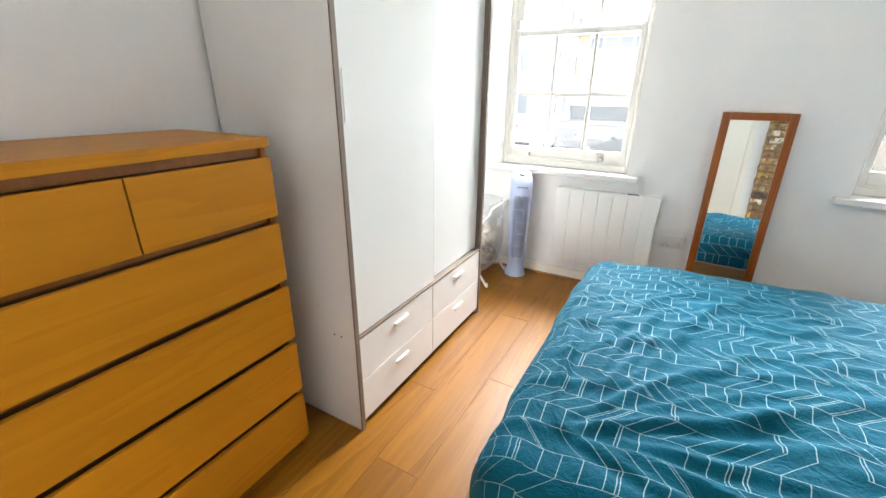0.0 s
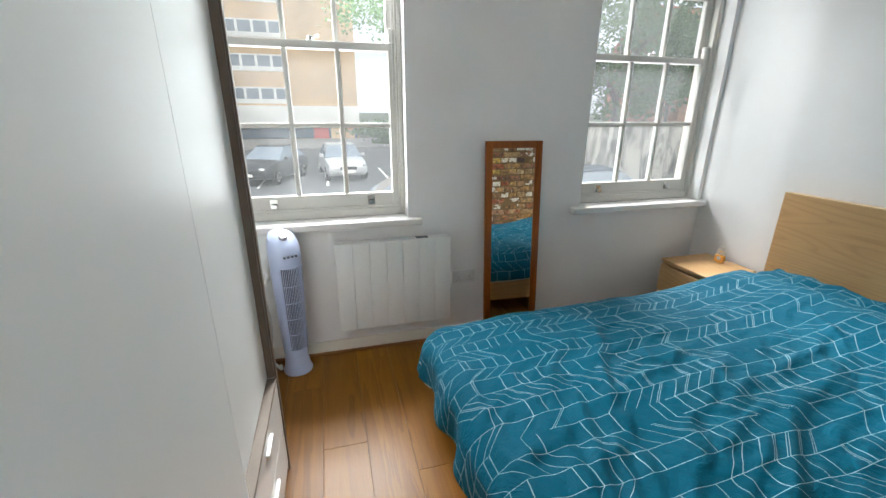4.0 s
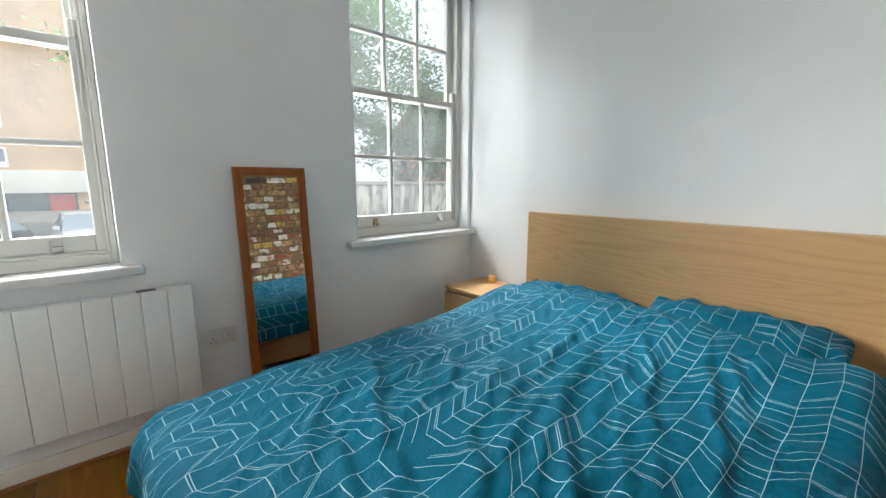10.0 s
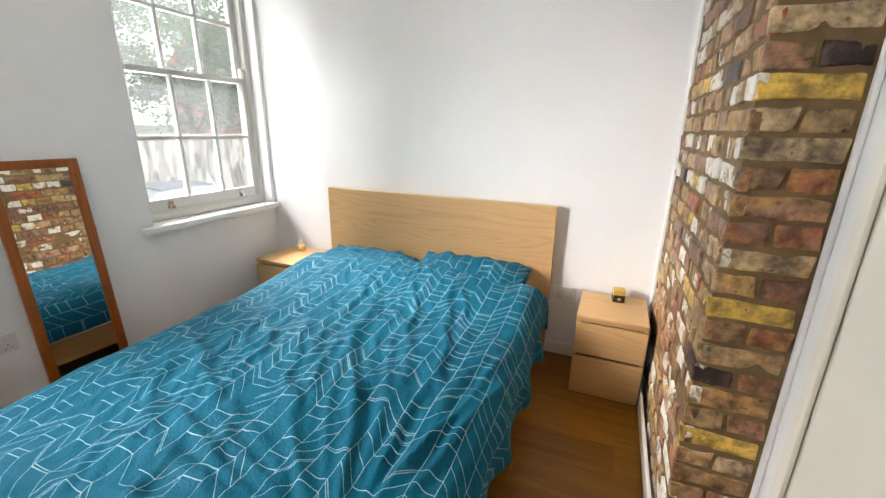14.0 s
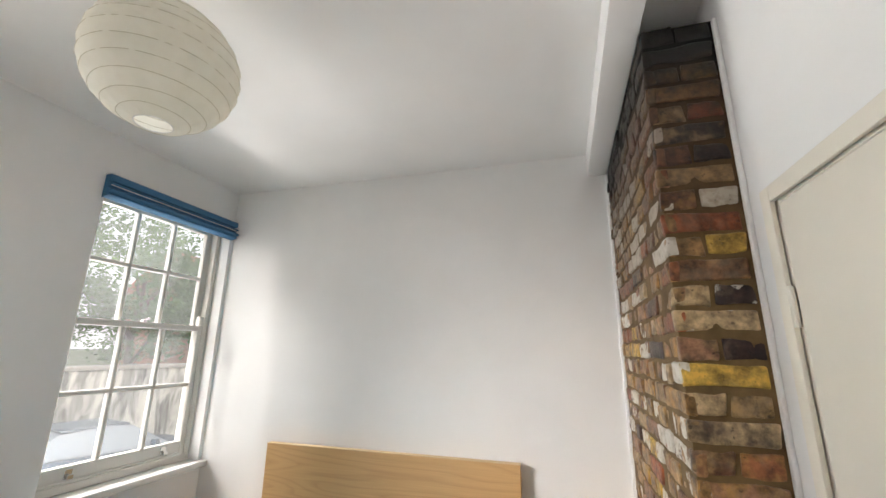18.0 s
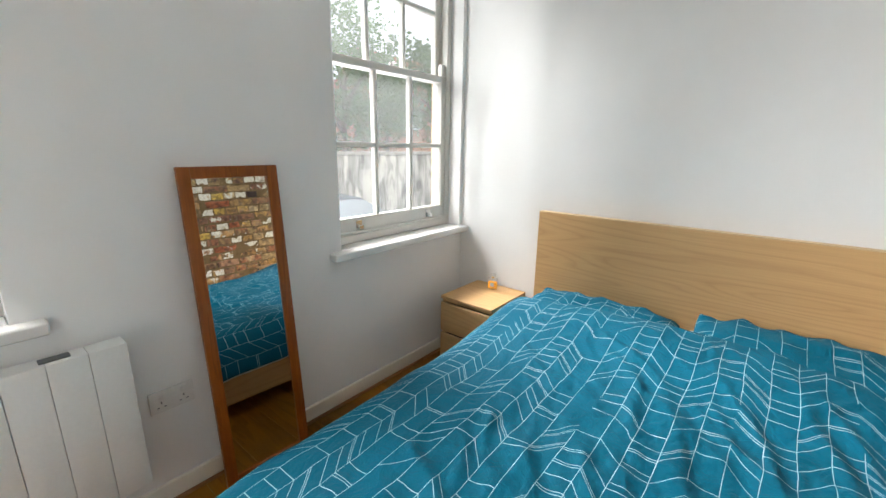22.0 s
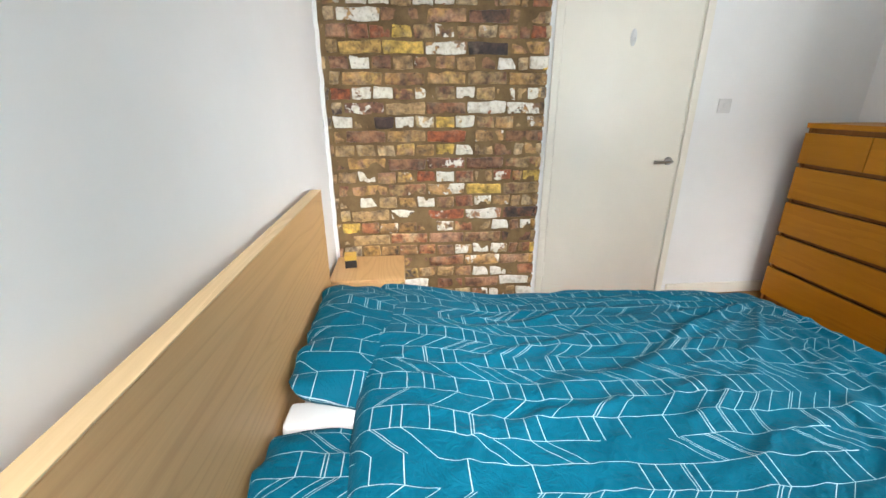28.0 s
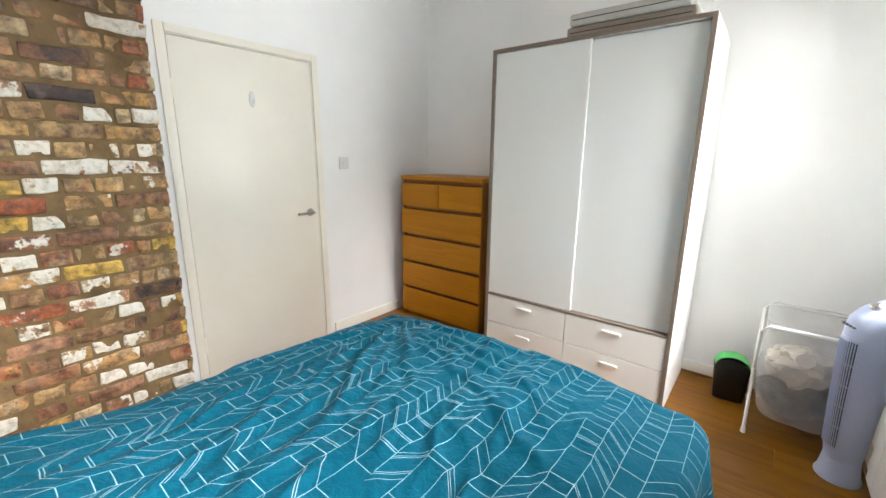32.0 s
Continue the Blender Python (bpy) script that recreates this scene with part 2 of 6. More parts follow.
def pane_mat(name, haze):
    """Window glass: clear, with a pale film: dust, condensation and painted-in glare."""
    m, t, p = nodes_of(name)
    out = t.nodes["Material Output"]
    tr = t.nodes.new("ShaderNodeBsdfTransparent")
    tr.inputs[0].default_value = (0.93, 0.95, 0.95, 1)
    gl = t.nodes.new("ShaderNodeBsdfGlossy")
    gl.inputs["Roughness"].default_value = 0.02
    fr = t.nodes.new("ShaderNodeFresnel")
    fr.inputs[0].default_value = 1.12
    mx = t.nodes.new("ShaderNodeMixShader")
    link(t, fr.outputs[0], mx.inputs[0])
    link(t, tr.outputs[0], mx.inputs[1])
    link(t, gl.outputs[0], mx.inputs[2])
    df = t.nodes.new("ShaderNodeBsdfTranslucent")
    df.inputs[0].default_value = (0.85, 0.87, 0.88, 1)
    v = coords(t)
    film = noise_tex(t, v, 4.0, 5, 0.6, 0.4)
    fac = ramp(t, film, [(0.35, (haze * 0.75,) * 3), (0.72, (haze,) * 3)])
    m2 = t.nodes.new("ShaderNodeMixShader")
    link(t, fac, m2.inputs[0])
    link(t, mx.outputs[0], m2.inputs[1])
    link(t, df.outputs[0], m2.inputs[2])
    link(t, m2.outputs[0], out.inputs[0])
    return m


PANE = pane_mat("window_glass", 0.022)
# stronger pale film: the glare veil over the second window, put into its glass
HAZY_PANE = pane_mat("hazy_window_glass", 0.035)


def mirror_mat():
    m, t, p = nodes_of("mirror_silver")
    p.inputs["Base Color"].default_value = (0.70, 0.72, 0.71, 1)
    p.inputs["Metallic"].default_value = 1.0
    v = coords(t)
    link(t, calc(t, 'MULTIPLY', noise_tex(t, v, 3, 3), 0.03), p.inputs["Roughness"])
    return m


MIRROR = mirror_mat()


def print_cloth(name, base):
    """Teal cotton with a printed pattern of long white lines and broken chevrons; reads the cloth's own flat coordinates."""
    m, t, p = nodes_of(name)
    uv = t.nodes.new("ShaderNodeUVMap")
    uv.uv_map = "cloth"
    sep = t.nodes.new("ShaderNodeSeparateXYZ")
    link(t, uv.outputs[0], sep.inputs[0])
    u, v = sep.outputs[0], sep.outputs[1]
    w, pitch = 0.072, 0.050
    row = calc(t, 'DIVIDE', v, w)
    idx = calc(t, 'FLOOR', row)
    fr = calc(t, 'FRACT', row)
    half = 0.00082

    def near(val, centre, wid):
        return calc(t, 'LESS_THAN', calc(t, 'ABSOLUTE', calc(t, 'SUBTRACT', val, centre)), wid)
    # long lines, broken here and there
    edge = calc(t, 'MINIMUM', fr, calc(t, 'SUBTRACT', 1.0, fr))
    long_line = calc(t, 'LESS_THAN', edge, half / w)
    wn1 = t.nodes.new("ShaderNodeTexWhiteNoise")
    wn1.noise_dimensions = '2D'
    cmb = t.nodes.new("ShaderNodeCombineXYZ")
    link(t, calc(t, 'FLOOR', calc(t, 'DIVIDE', u, 0.21)), cmb.inputs[0])
    link(t, calc(t, 'ROUND', row), cmb.inputs[1])
    link(t, cmb.outputs[0], wn1.inputs[0])
    long_line = calc(t, 'MULTIPLY', long_line, calc(t, 'GREATER_THAN', wn1.outputs[0], 0.10))
    # bent lines: straight across one row, slanting across the next
    tri = calc(t, 'MINIMUM', calc(t, 'MAXIMUM', calc(t, 'SUBTRACT', calc(t, 'PINGPONG', calc(t, 'ADD', row, 0.5), 2.0), 0.5), 0.0), 1.0)
    s = calc(t, 'DIVIDE', calc(t, 'MULTIPLY_ADD', tri, w * 1.15, u), pitch)
    k = calc(t, 'FLOOR', s)
    sf = calc(t, 'FRACT', s)
    slope = 1.5
    cmb2 = t.nodes.new("ShaderNodeCombineXYZ")
    link(t, k, cmb2.inputs[0])
    link(t, idx, cmb2.inputs[1])
    wn2 = t.nodes.new("ShaderNodeTexWhiteNoise")
    wn2.noise_dimensions = '2D'
    link(t, cmb2.outputs[0], wn2.inputs[0])
    wn3 = t.nodes.new("ShaderNodeTexWhiteNoise")
    wn3.noise_dimensions = '1D'
    link(t, k, wn3.inputs["W"])
    centre = calc(t, 'MULTIPLY_ADD', wn3.outputs[0], 0.6, 0.2)
    wid = half * slope / pitch
    one = calc(t, 'MULTIPLY', near(sf, centre, wid), calc(t, 'GREATER_THAN', wn2.outputs[0], 0.27))
    two = calc(t, 'MULTIPLY', near(sf, calc(t, 'ADD', centre, 0.17), wid), calc(t, 'GREATER_THAN', wn2.outputs[0], 0.86))
    lines = calc(t, 'MINIMUM', calc(t, 'ADD', calc(t, 'ADD', one, two), long_line), 1.0)
    oc = coords(t)
    cloth = noise_tex(t, oc, 2.5, 4)
    a = tuple(c * 0.86 for c in base)
    teal = ramp(t, cloth, [(0.3, a), (0.7, base)])
    link(t, mixc(t, lines, teal, (0.32, 0.45, 0.49)), p.inputs["Base Color"])
    p.inputs["Roughness"].default_value = 0.7
    p.inputs["Specular IOR Level"].default_value = 0.12
    p.inputs["Sheen Weight"].default_value = 0.012
    p.inputs["Sheen Roughness"].default_value = 0.45
    fold = noise_tex(t, oc, 9, 5, 0.62, 1.2)
    weave = noise_tex(t, oc, 420, 2)
    crush = calc(t, 'ABSOLUTE', calc(t, 'SUBTRACT', noise_tex(t, oc, 17, 3, 0.55, 1.6), 0.5))
    fold = calc(t, 'MULTIPLY_ADD', crush, -0.9, fold)
    bump(t, p, calc(t, 'MULTIPLY_ADD', weave, 0.05, fold), 0.62, 0.013)
    return m


TEAL = print_cloth("teal_print_cotton", (0.0006, 0.098, 0.160))


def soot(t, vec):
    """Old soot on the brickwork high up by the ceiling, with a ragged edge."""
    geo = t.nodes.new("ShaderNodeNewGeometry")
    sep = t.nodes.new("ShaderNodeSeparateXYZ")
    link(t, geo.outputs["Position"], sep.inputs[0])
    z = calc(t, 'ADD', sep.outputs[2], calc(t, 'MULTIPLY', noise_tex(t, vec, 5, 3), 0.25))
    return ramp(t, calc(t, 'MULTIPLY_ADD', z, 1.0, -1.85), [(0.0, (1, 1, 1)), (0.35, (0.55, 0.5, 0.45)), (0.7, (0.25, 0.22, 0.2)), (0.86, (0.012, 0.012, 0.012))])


def brick_mat(name, island, white=0.0, one=None):
    m, t, p = nodes_of(name)
    if island:
        g = t.nodes.new("ShaderNodeNewGeometry")
        rnd = g.outputs["Random Per Island"]
    else:
        g = t.nodes.new("ShaderNodeObjectInfo")
        rnd = g.outputs["Random"]
    v = coords(t, kind="Object")
    off = t.nodes.new("ShaderNodeVectorMath")
    off.operation = 'MULTIPLY_ADD'
    cmb = t.nodes.new("ShaderNodeCombineXYZ")
    for i in range(3):
        link(t, rnd, cmb.inputs[i])
    link(t, cmb.outputs[0], off.inputs[0])
    off.inputs[1].default_value = (91, 57, 33)
    link(t, v, off.inputs[2])
    vv = off.outputs[0]
    tones = [(0.00, (0.26, 0.16, 0.075)), (0.09, (0.36, 0.24, 0.12)), (0.18, (0.15, 0.068, 0.04)), (0.26, (0.27, 0.10, 0.045)),
             (0.35, (0.33, 0.19, 0.06)), (0.43, (0.20, 0.10, 0.05)), (0.51, (0.36, 0.21, 0.085)), (0.58, (0.30, 0.16, 0.10)),
             (0.66, (0.27, 0.18, 0.085)), (0.74, (0.46, 0.30, 0.09)), (0.79, (0.05, 0.03, 0.026)), (0.84, (0.22, 0.085, 0.045)), (0.91, (0.42, 0.32, 0.2))]
    base = ramp(t, rnd, tones, 'CONSTANT')
    other = ramp(t, calc(t, 'FRACT', calc(t, 'MULTIPLY', rnd, 7.13)), tones, 'CONSTANT')
    base = mixc(t, ramp(t, noise_tex(t, vv, 13, 3, 0.6), [(0.47, (0.0,) * 3), (0.62, (0.85,) * 3)]), base, other)
    if one:
        base = mixc(t, noise_tex(t, vv, 12, 3), one, tuple(c * 0.6 for c in one))
    mott = noise_tex(t, vv, 22, 5, 0.65)
    base = mixc(t, 0.75, base, ramp(t, mott, [(0.34, (0.11, 0.085, 0.065)), (0.46, (0.76, 0.70, 0.60)), (0.64, (1.9, 1.8, 1.55))]), 'MULTIPLY')
    # thin limewash left in the hollows
    veil = ramp(t, noise_tex(t, vv, 10, 5, 0.65), [(0.52, (0.0,) * 3), (0.68, (0.24,) * 3)])
    base = mixc(t, veil, base, (0.50, 0.40, 0.28))
    # remains of old white paint on some bricks
    r2 = calc(t, 'FRACT', calc(t, 'MULTIPLY', rnd, 17.37))
    if white and white < 1:
        cover = ramp(t, r2, [(0.0, (0.44,) * 3), (1.0, (0.62,) * 3)])
    elif white:
        cover = ramp(t, r2, [(0.0, (0.55,) * 3), (0.4, (0.65,) * 3), (1.0, (0.80,) * 3)])
    else:
        cover = ramp(t, r2, [(0.0, (0.0,) * 3), (0.78, (0.28,) * 3), (0.92, (0.40,) * 3), (1.0, (0.46,) * 3)])
    patch = ramp(t, calc(t, 'SUBTRACT', cover, noise_tex(t, vv, 12, 4, 0.6)), [(0.0, (0.0,) * 3), (0.035, (1.0,) * 3)])
    pale = ramp(t, noise_tex(t, vv, 40, 4), [(0.28, (0.50, 0.44, 0.35)), (0.55, (0.80, 0.77, 0.70))])
    base = mixc(t, calc(t, 'MULTIPLY', patch, 0.93), base, pale)
    # pits
    pits = ramp(t, noise_tex(t, vv, 48, 3), [(0.27, (0.35,) * 3), (0.36, (1,) * 3)])
    base = mixc(t, 1.0, base, pits, 'MULTIPLY')
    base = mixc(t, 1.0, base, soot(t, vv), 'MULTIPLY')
    link(t, base, p.inputs["Base Color"])
    p.inputs["Roughness"].default_value = 0.45
    h = calc(t, 'ADD', noise_tex(t, vv, 26, 6, 0.7), calc(t, 'MULTIPLY', patch, 0.15))
    h = calc(t, 'ADD', h, calc(t, 'MULTIPLY', pits, 0.4))
    bump(t, p, h, 0.9, 0.008)
    return m


BRICK = brick_mat("old_stock_brick", False)
BRICK_WHITE = brick_mat("old_stock_brick_painted", False, 1.0)
BRICK_FLAKED = brick_mat("old_stock_brick_flaked", False, 0.5)
BRICK_UP = brick_mat("old_stock_brick_joined", True)
BRICK_RED = brick_mat("old_red_brick", False, 0.0, (0.33, 0.088, 0.03))
BRICK_DARK = brick_mat("burnt_brick", False, 0.0, (0.048, 0.024, 0.023))
BRICK_YELLOW = brick_mat("old_yellow_brick", False, 0.0, (0.64, 0.43, 0.09))


def mortar_mat():
    m, t, p = nodes_of("lime_mortar")
    v = coords(t)
    col = ramp(t, noise_tex(t, v, 9, 5, 0.65), [(0.3, (0.11, 0.068, 0.028)), (0.7, (0.235, 0.152, 0.068))])
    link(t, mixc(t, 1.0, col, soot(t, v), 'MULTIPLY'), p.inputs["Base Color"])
    p.inputs["Roughness"].default_value = 0.9
    bump(t, p, noise_tex(t, v, 70, 4), 0.5, 0.004)
    return m


MORTAR = mortar_mat()


def paper_mat():
    m, t, p = nodes_of("rice_paper")
    v = coords(t)
    col = ramp(t, noise_tex(t, v, 14, 4), [(0.3, (0.88, 0.86, 0.78)), (0.7, (0.93, 0.915, 0.85))])
    link(t, col, p.inputs["Base Color"])
    p.inputs["Roughness"].default_value = 0.8
    bump(t, p, noise_tex(t, v, 20, 4, 0.6, 1.4), 0.45, 0.012)
    tl = t.nodes.new("ShaderNodeBsdfTranslucent")
    link(t, col, tl.inputs[0])
    mx = t.nodes.new("ShaderNodeMixShader")
    mx.inputs[0].default_value = 0.62
    link(t, p.outputs[0], mx.inputs[1])
    link(t, tl.outputs[0], mx.inputs[2])
    link(t, mx.outputs[0], t.nodes["Material Output"].inputs[0])
    return m


PAPER = paper_mat()
WIRE = plain("bamboo_hoop", (0.60, 0.56, 0.45), 0.7)


def bag_mat():
    """Thin see-through white plastic netting."""
    m, t, p = nodes_of("thin_white_plastic")
    p.inputs["Base Color"].default_value = (0.86, 0.86, 0.84, 1)
    p.inputs["Roughness"].default_value = 0.35
    v = coords(t)
    link(t, ramp(t, noise_tex(t, v, 5, 3), [(0.3, (0.12,) * 3), (0.7, (0.25,) * 3)]), p.inputs["Alpha"])
    return m


BAG = bag_mat()


def thin_glass():
    """Thin clear glass of a small bottle."""
    m, t, p = nodes_of("clear_glass")
    p.inputs["Base Color"].default_value = (0.9, 0.92, 0.92, 1)
    p.inputs["Roughness"].default_value = 0.05
    p.inputs["Alpha"].default_value = 0.10
    return m


CLEAR = thin_glass()
CLOTH_A = paint("pale_laundry_cloth", (0.55, 0.49, 0.42), 0.9, 120, 0.3, 0.2)
CLOTH_B = paint("grey_laundry", (0.055, 0.042, 0.038), 0.9, 120, 0.3, 0.3)
SILVERBAG = plain("silver_grey_fabric", (0.50, 0.49, 0.46), 0.6, 0, 0, 0.12, 30)
TAUPEBAG = plain("taupe_fabric", (0.27, 0.23, 0.19), 0.8, 0, 0, 0.15, 60)

# ---- helpers for building ----
ORIGIN = {}


def box(x0, x1, y0, y1, z0, z1, bev=0.0, seg=2, bm=None):
    """A box, with rounded edges, added to bm."""
    out = bm or bmesh.new()
    tmp = bmesh.new()
    bmesh.ops.create_cube(tmp, size=1.0, matrix=Matrix.LocRotScale(((x0 + x1) / 2, (y0 + y1) / 2, (z0 + z1) / 2), None, (abs(x1 - x0), abs(y1 - y0), abs(z1 - z0))))
    if bev:
        bmesh.ops.bevel(tmp, geom=tmp.edges[:], offset=bev, segments=seg, profile=0.6, affect='EDGES')
    me = bpy.data.meshes.new("tmp")
    tmp.to_mesh(me)
    tmp.free()
    out.from_mesh(me)
    bpy.data.meshes.remove(me)
    return out


def tube(points, r, bm=None, sides=10, caps=True, r2=None):
    """A round bar through points."""
    out = bm or bmesh.new()
    pts = [Vector(p) for p in points]
    rings = []
    up = Vector((0, 0, 1))
    for i, p in enumerate(pts):
        d = (pts[min(i + 1, len(pts) - 1)] - pts[max(i - 1, 0)]).normalized()
        a = d.cross(up)
        if a.length < 0.05:
            a = d.cross(Vector((1, 0, 0)))
        a.normalize()
        b = d.cross(a)
        rr = r if r2 is None else r + (r2 - r) * i / max(1, len(pts) - 1)
        rings.append([out.verts.new(p + rr * (math.cos(q) * a + math.sin(q) * b)) for q in [2 * math.pi * j / sides for j in range(sides)]])
    for m, n in zip(rings, rings[1:]):
        for j in range(sides):
            out.faces.new((m[j], m[(j + 1) % sides], n[(j + 1) % sides], n[j]))
    if caps:
        out.faces.new(rings[0][::-1])
        out.faces.new(rings[-1])
    return out


def lathe(profile, bm=None, sides=28, centre=(0, 0), squash=1.0):
    """A turned shape from (radius, height) pairs."""
    out = bm or bmesh.new()
    rings = []
    for r, z in profile:
        rings.append([out.verts.new((centre[0] + r * math.cos(2 * math.pi * j / sides), centre[1] + squash * r * math.sin(2 * math.pi * j / sides), z)) for j in range(sides)])
    for m, n in zip(rings, rings[1:]):
        for j in range(sides):
            out.faces.new((m[j], m[(j + 1) % sides], n[(j + 1) % sides], n[j]))
    out.faces.new(rings[0][::-1])
    out.faces.new(rings[-1])
    return out


def finish(bm, name, mat, smooth=True, angle=35):
    bmesh.ops.recalc_face_normals(bm, faces=bm.faces[:])
    me = bpy.data.meshes.new(name)
    bm.to_mesh(me)
    bm.free()
    me.materials.append(mat)
    if smooth:
        me.shade_smooth()
        me.set_sharp_from_angle(angle=radians(angle))
    return me


def thing(name, at=(0, 0, 0), label="", category="", group="", kind="", turn=(0, 0, 0)):
    """An empty at the base of a thing, to carry its parts."""
    e = new(name)
    e.empty_display_size = 0.05
    e.matrix_basis = pose(*at, *turn)
    ORIGIN[e.name] = Vector(at)
    tagged(e, label, category, group, kind)
    return e


def part(name, bm, mat, parent, label="", local=False, smooth=True):
    """One mesh object under a thing or under a part; bm in world places unless local."""
    root = parent
    while root.parent:
        root = root.parent
    if not local:
        bmesh.ops.translate(bm, verts=bm.verts[:], vec=-ORIGIN.get(root.name, Vector()))
    ob = new(name, finish(bm, name, mat, smooth))
    ob.parent = parent
    if label:
        tagged(ob, label)
    return ob


def solid(name, bm, mat, label="", category="", group="", kind="", smooth=True):
    ob = new(name, finish(bm, name, mat, smooth))
    return tagged(ob, label, category, group, kind)


def piece(name, me, parent, at, turn=(0, 0, 0)):
    """An alike piece on shared mesh data."""
    ob = new(name, me)
    ob.parent = parent
    ob.matrix_basis = pose(*at, *turn)
    return ob


XW, YS, ZC = -3.43, -3.08, 2.85      # west wall, south wall, ceiling
BY, BX = -2.845, -1.22               # face and corner of the chimney breast

# ---- the room's shell ----


def wall_with_holes(x0, x1, y0, y1, z0, z1, holes):
    """A wall along x with rectangular holes (x0, x1, z0, z1), in blocks that butt."""
    bm = bmesh.new()
    edge = x0
    for a, b, c, d in sorted(holes):
        box(edge, a, y0, y1, z0, z1, bm=bm)
        if c > z0:
            box(a, b, y0, y1, z0, c, bm=bm)
        box(a, b, y0, y1, d, z1, bm=bm)
        edge = b
    box(edge, x1, y0, y1, z0, z1, bm=bm)
    bmesh.ops.remove_doubles(bm, verts=bm.verts[:], dist=0.0004)
    return bm


WIN = [(-3.055, -2.125), (-0.985, -0.030)]
WB, WT = 0.80, 2.58
DX0, DX1, DH = -2.215, -1.372, 1.985
solid("wall_north", wall_with_holes(XW - 0.12, 0.12, 0.0, 0.237, -1.45, ZC, [(a, b, WB, WT) for a, b in WIN]), WALL, "white painted window wall with two openings", "wall", kind="structure", smooth=False)
solid("wall_east", box(0.0, 0.12, YS - 0.12, 0.0, -0.2, ZC), WALL, "plain white painted wall behind the bed", "wall", kind="structure", smooth=False)
solid("wall_west", box(XW - 0.12, XW, YS - 0.12, 0.0, -0.2, ZC), WALL, "plain white painted wall behind the wardrobe", "wall", kind="structure", smooth=False)
solid("wall_south", wall_with_holes(XW, 0.0, YS - 0.12, YS, -0.2, ZC, [(DX0 - 0.02, DX1 + 0.02, -0.2, DH + 0.02)]), WALL, "white painted wall with the doorway", "wall", kind="structure", smooth=False)
solid("ceiling", box(XW - 0.12, 0.12, YS - 0.12, 0.237, ZC, ZC + 0.15), CEIL, "flat white painted ceiling", "ceiling", kind="structure", smooth=False)
solid("ceiling_beam", box(-1.9, -0.001, BY + 0.001, -2.73, 2.70, ZC - 0.001, 0.004), CEIL, "white boxed beam under the ceiling by the chimney breast", "beam", kind="structure")

# window boards and skirting
for i, (a, b) in enumerate(WIN):
    bm = box(a - 0.075, b + (0.075 if i == 0 else 0.029), -0.062, 0.0, WB, WB + 0.04, 0.012, 3)
    box(a + 0.001, b - 0.001, 0.0, 0.10, WB, WB + 0.039, 0.003, 1, bm)
    solid("window_sill", bm, SILL, "white gloss window board with rounded nosing", "window sill", kind="structure")


def skirting(x0, x1, y0, y1):
    bm = box(x0, x1, y0, y1, 0.012, 0.092, 0.004)
    return bm


for n, (x0, x1, y0, y1) in enumerate([(XW + 0.018, -0.018, -0.018, -0.001), (-0.018, -0.001, BY + 0.02, -0.001), (XW + 0.001, XW + 0.018, YS + 0.018, -0.001),
                                      (XW + 0.018, DX0 - 0.09, YS + 0.001, YS + 0.018), (BX, -0.018, BY + 0.014, BY + 0.03)]):
    solid("baseboard", skirting(x0, x1, y0, y1), CREAM, "low cream gloss skirting board", "skirting", kind="structure")
for x0, x1, y0, y1 in [(XW + 0.018, -0.018, -0.032, -0.019), (XW + 0.019, XW + 0.032, YS + 0.03, -0.033)]:
    solid("floor_beading", box(x0, x1, y0, y1, 0.011, 0.026, 0.005), QUAD, "brown wooden beading along the skirting", "trim", kind="structure")

# ---- the door, closed ----
door = thing("door_1", (DX1, YS, 0), "closed cream painted flush door with steel lever handle", "door", kind="structure")
part("leaf", box(DX0 + 0.0015, DX1 - 0.0015, YS - 0.042, YS - 0.002, 0.012, DH, 0.003), CREAM, door)
bm = box(DX0 - 0.03, DX0, YS - 0.12, YS - 0.004, 0.011, DH + 0.032, 0.002, 1)
box(DX1, DX1 + 0.03, YS - 0.12, YS - 0.004, 0.011, DH + 0.032, 0.002, 1, bm)
box(DX0, DX1, YS - 0.12, YS - 0.004, DH + 0.003, DH + 0.032, 0.002, 1, bm)
part("door_lining", bm, CREAM, door)
for a, b, c, d in [(DX0 - 0.055, DX0 - 0.008, 0.011, DH + 0.052), (DX1 + 0.008, DX1 + 0.055, 0.011, DH + 0.052), (DX0 - 0.008, DX1 + 0.008, DH + 0.008, DH + 0.052)]:
    bm = box(a, b, YS + 0.001, YS + 0.014, c, d, 0.004)
    part("architrave", bm, CREAM, door)
HX, HZ = DX0 + 0.062, 0.985
bm = bmesh.new()
lathe([(0.026, 0), (0.026, 0.006), (0.022, 0.009)], bm)
bmesh.ops.transform(bm, matrix=pose(HX, YS - 0.002, HZ, -90), verts=bm.verts[:])
rose = part("handle_rose", bm, STEEL, door, "round steel rose")
bm = tube([(HX, YS + 0.006, HZ), (HX, YS + 0.045, HZ), (HX + 0.012, YS + 0.052, HZ), (HX + 0.125, YS + 0.052, HZ)], 0.0095)
part("lever", bm, STEEL, rose, "brushed steel lever")
for z in (0.25, 1.72):
    part("hinge", tube([(DX1 + 0.004, YS + 0.006, z - 0.05), (DX1 + 0.004, YS + 0.006, z + 0.05)], 0.0075), CREAM, door, "hinge knuckle painted over in cream")
bm = lathe([(0.018, 0), (0.018, 0.006), (0.012, 0.010)], None, 20, (0, 0), 2.6)
bmesh.ops.transform(bm, matrix=pose(-1.80, YS - 0.002, 1.71, -90), verts=bm.verts[:])
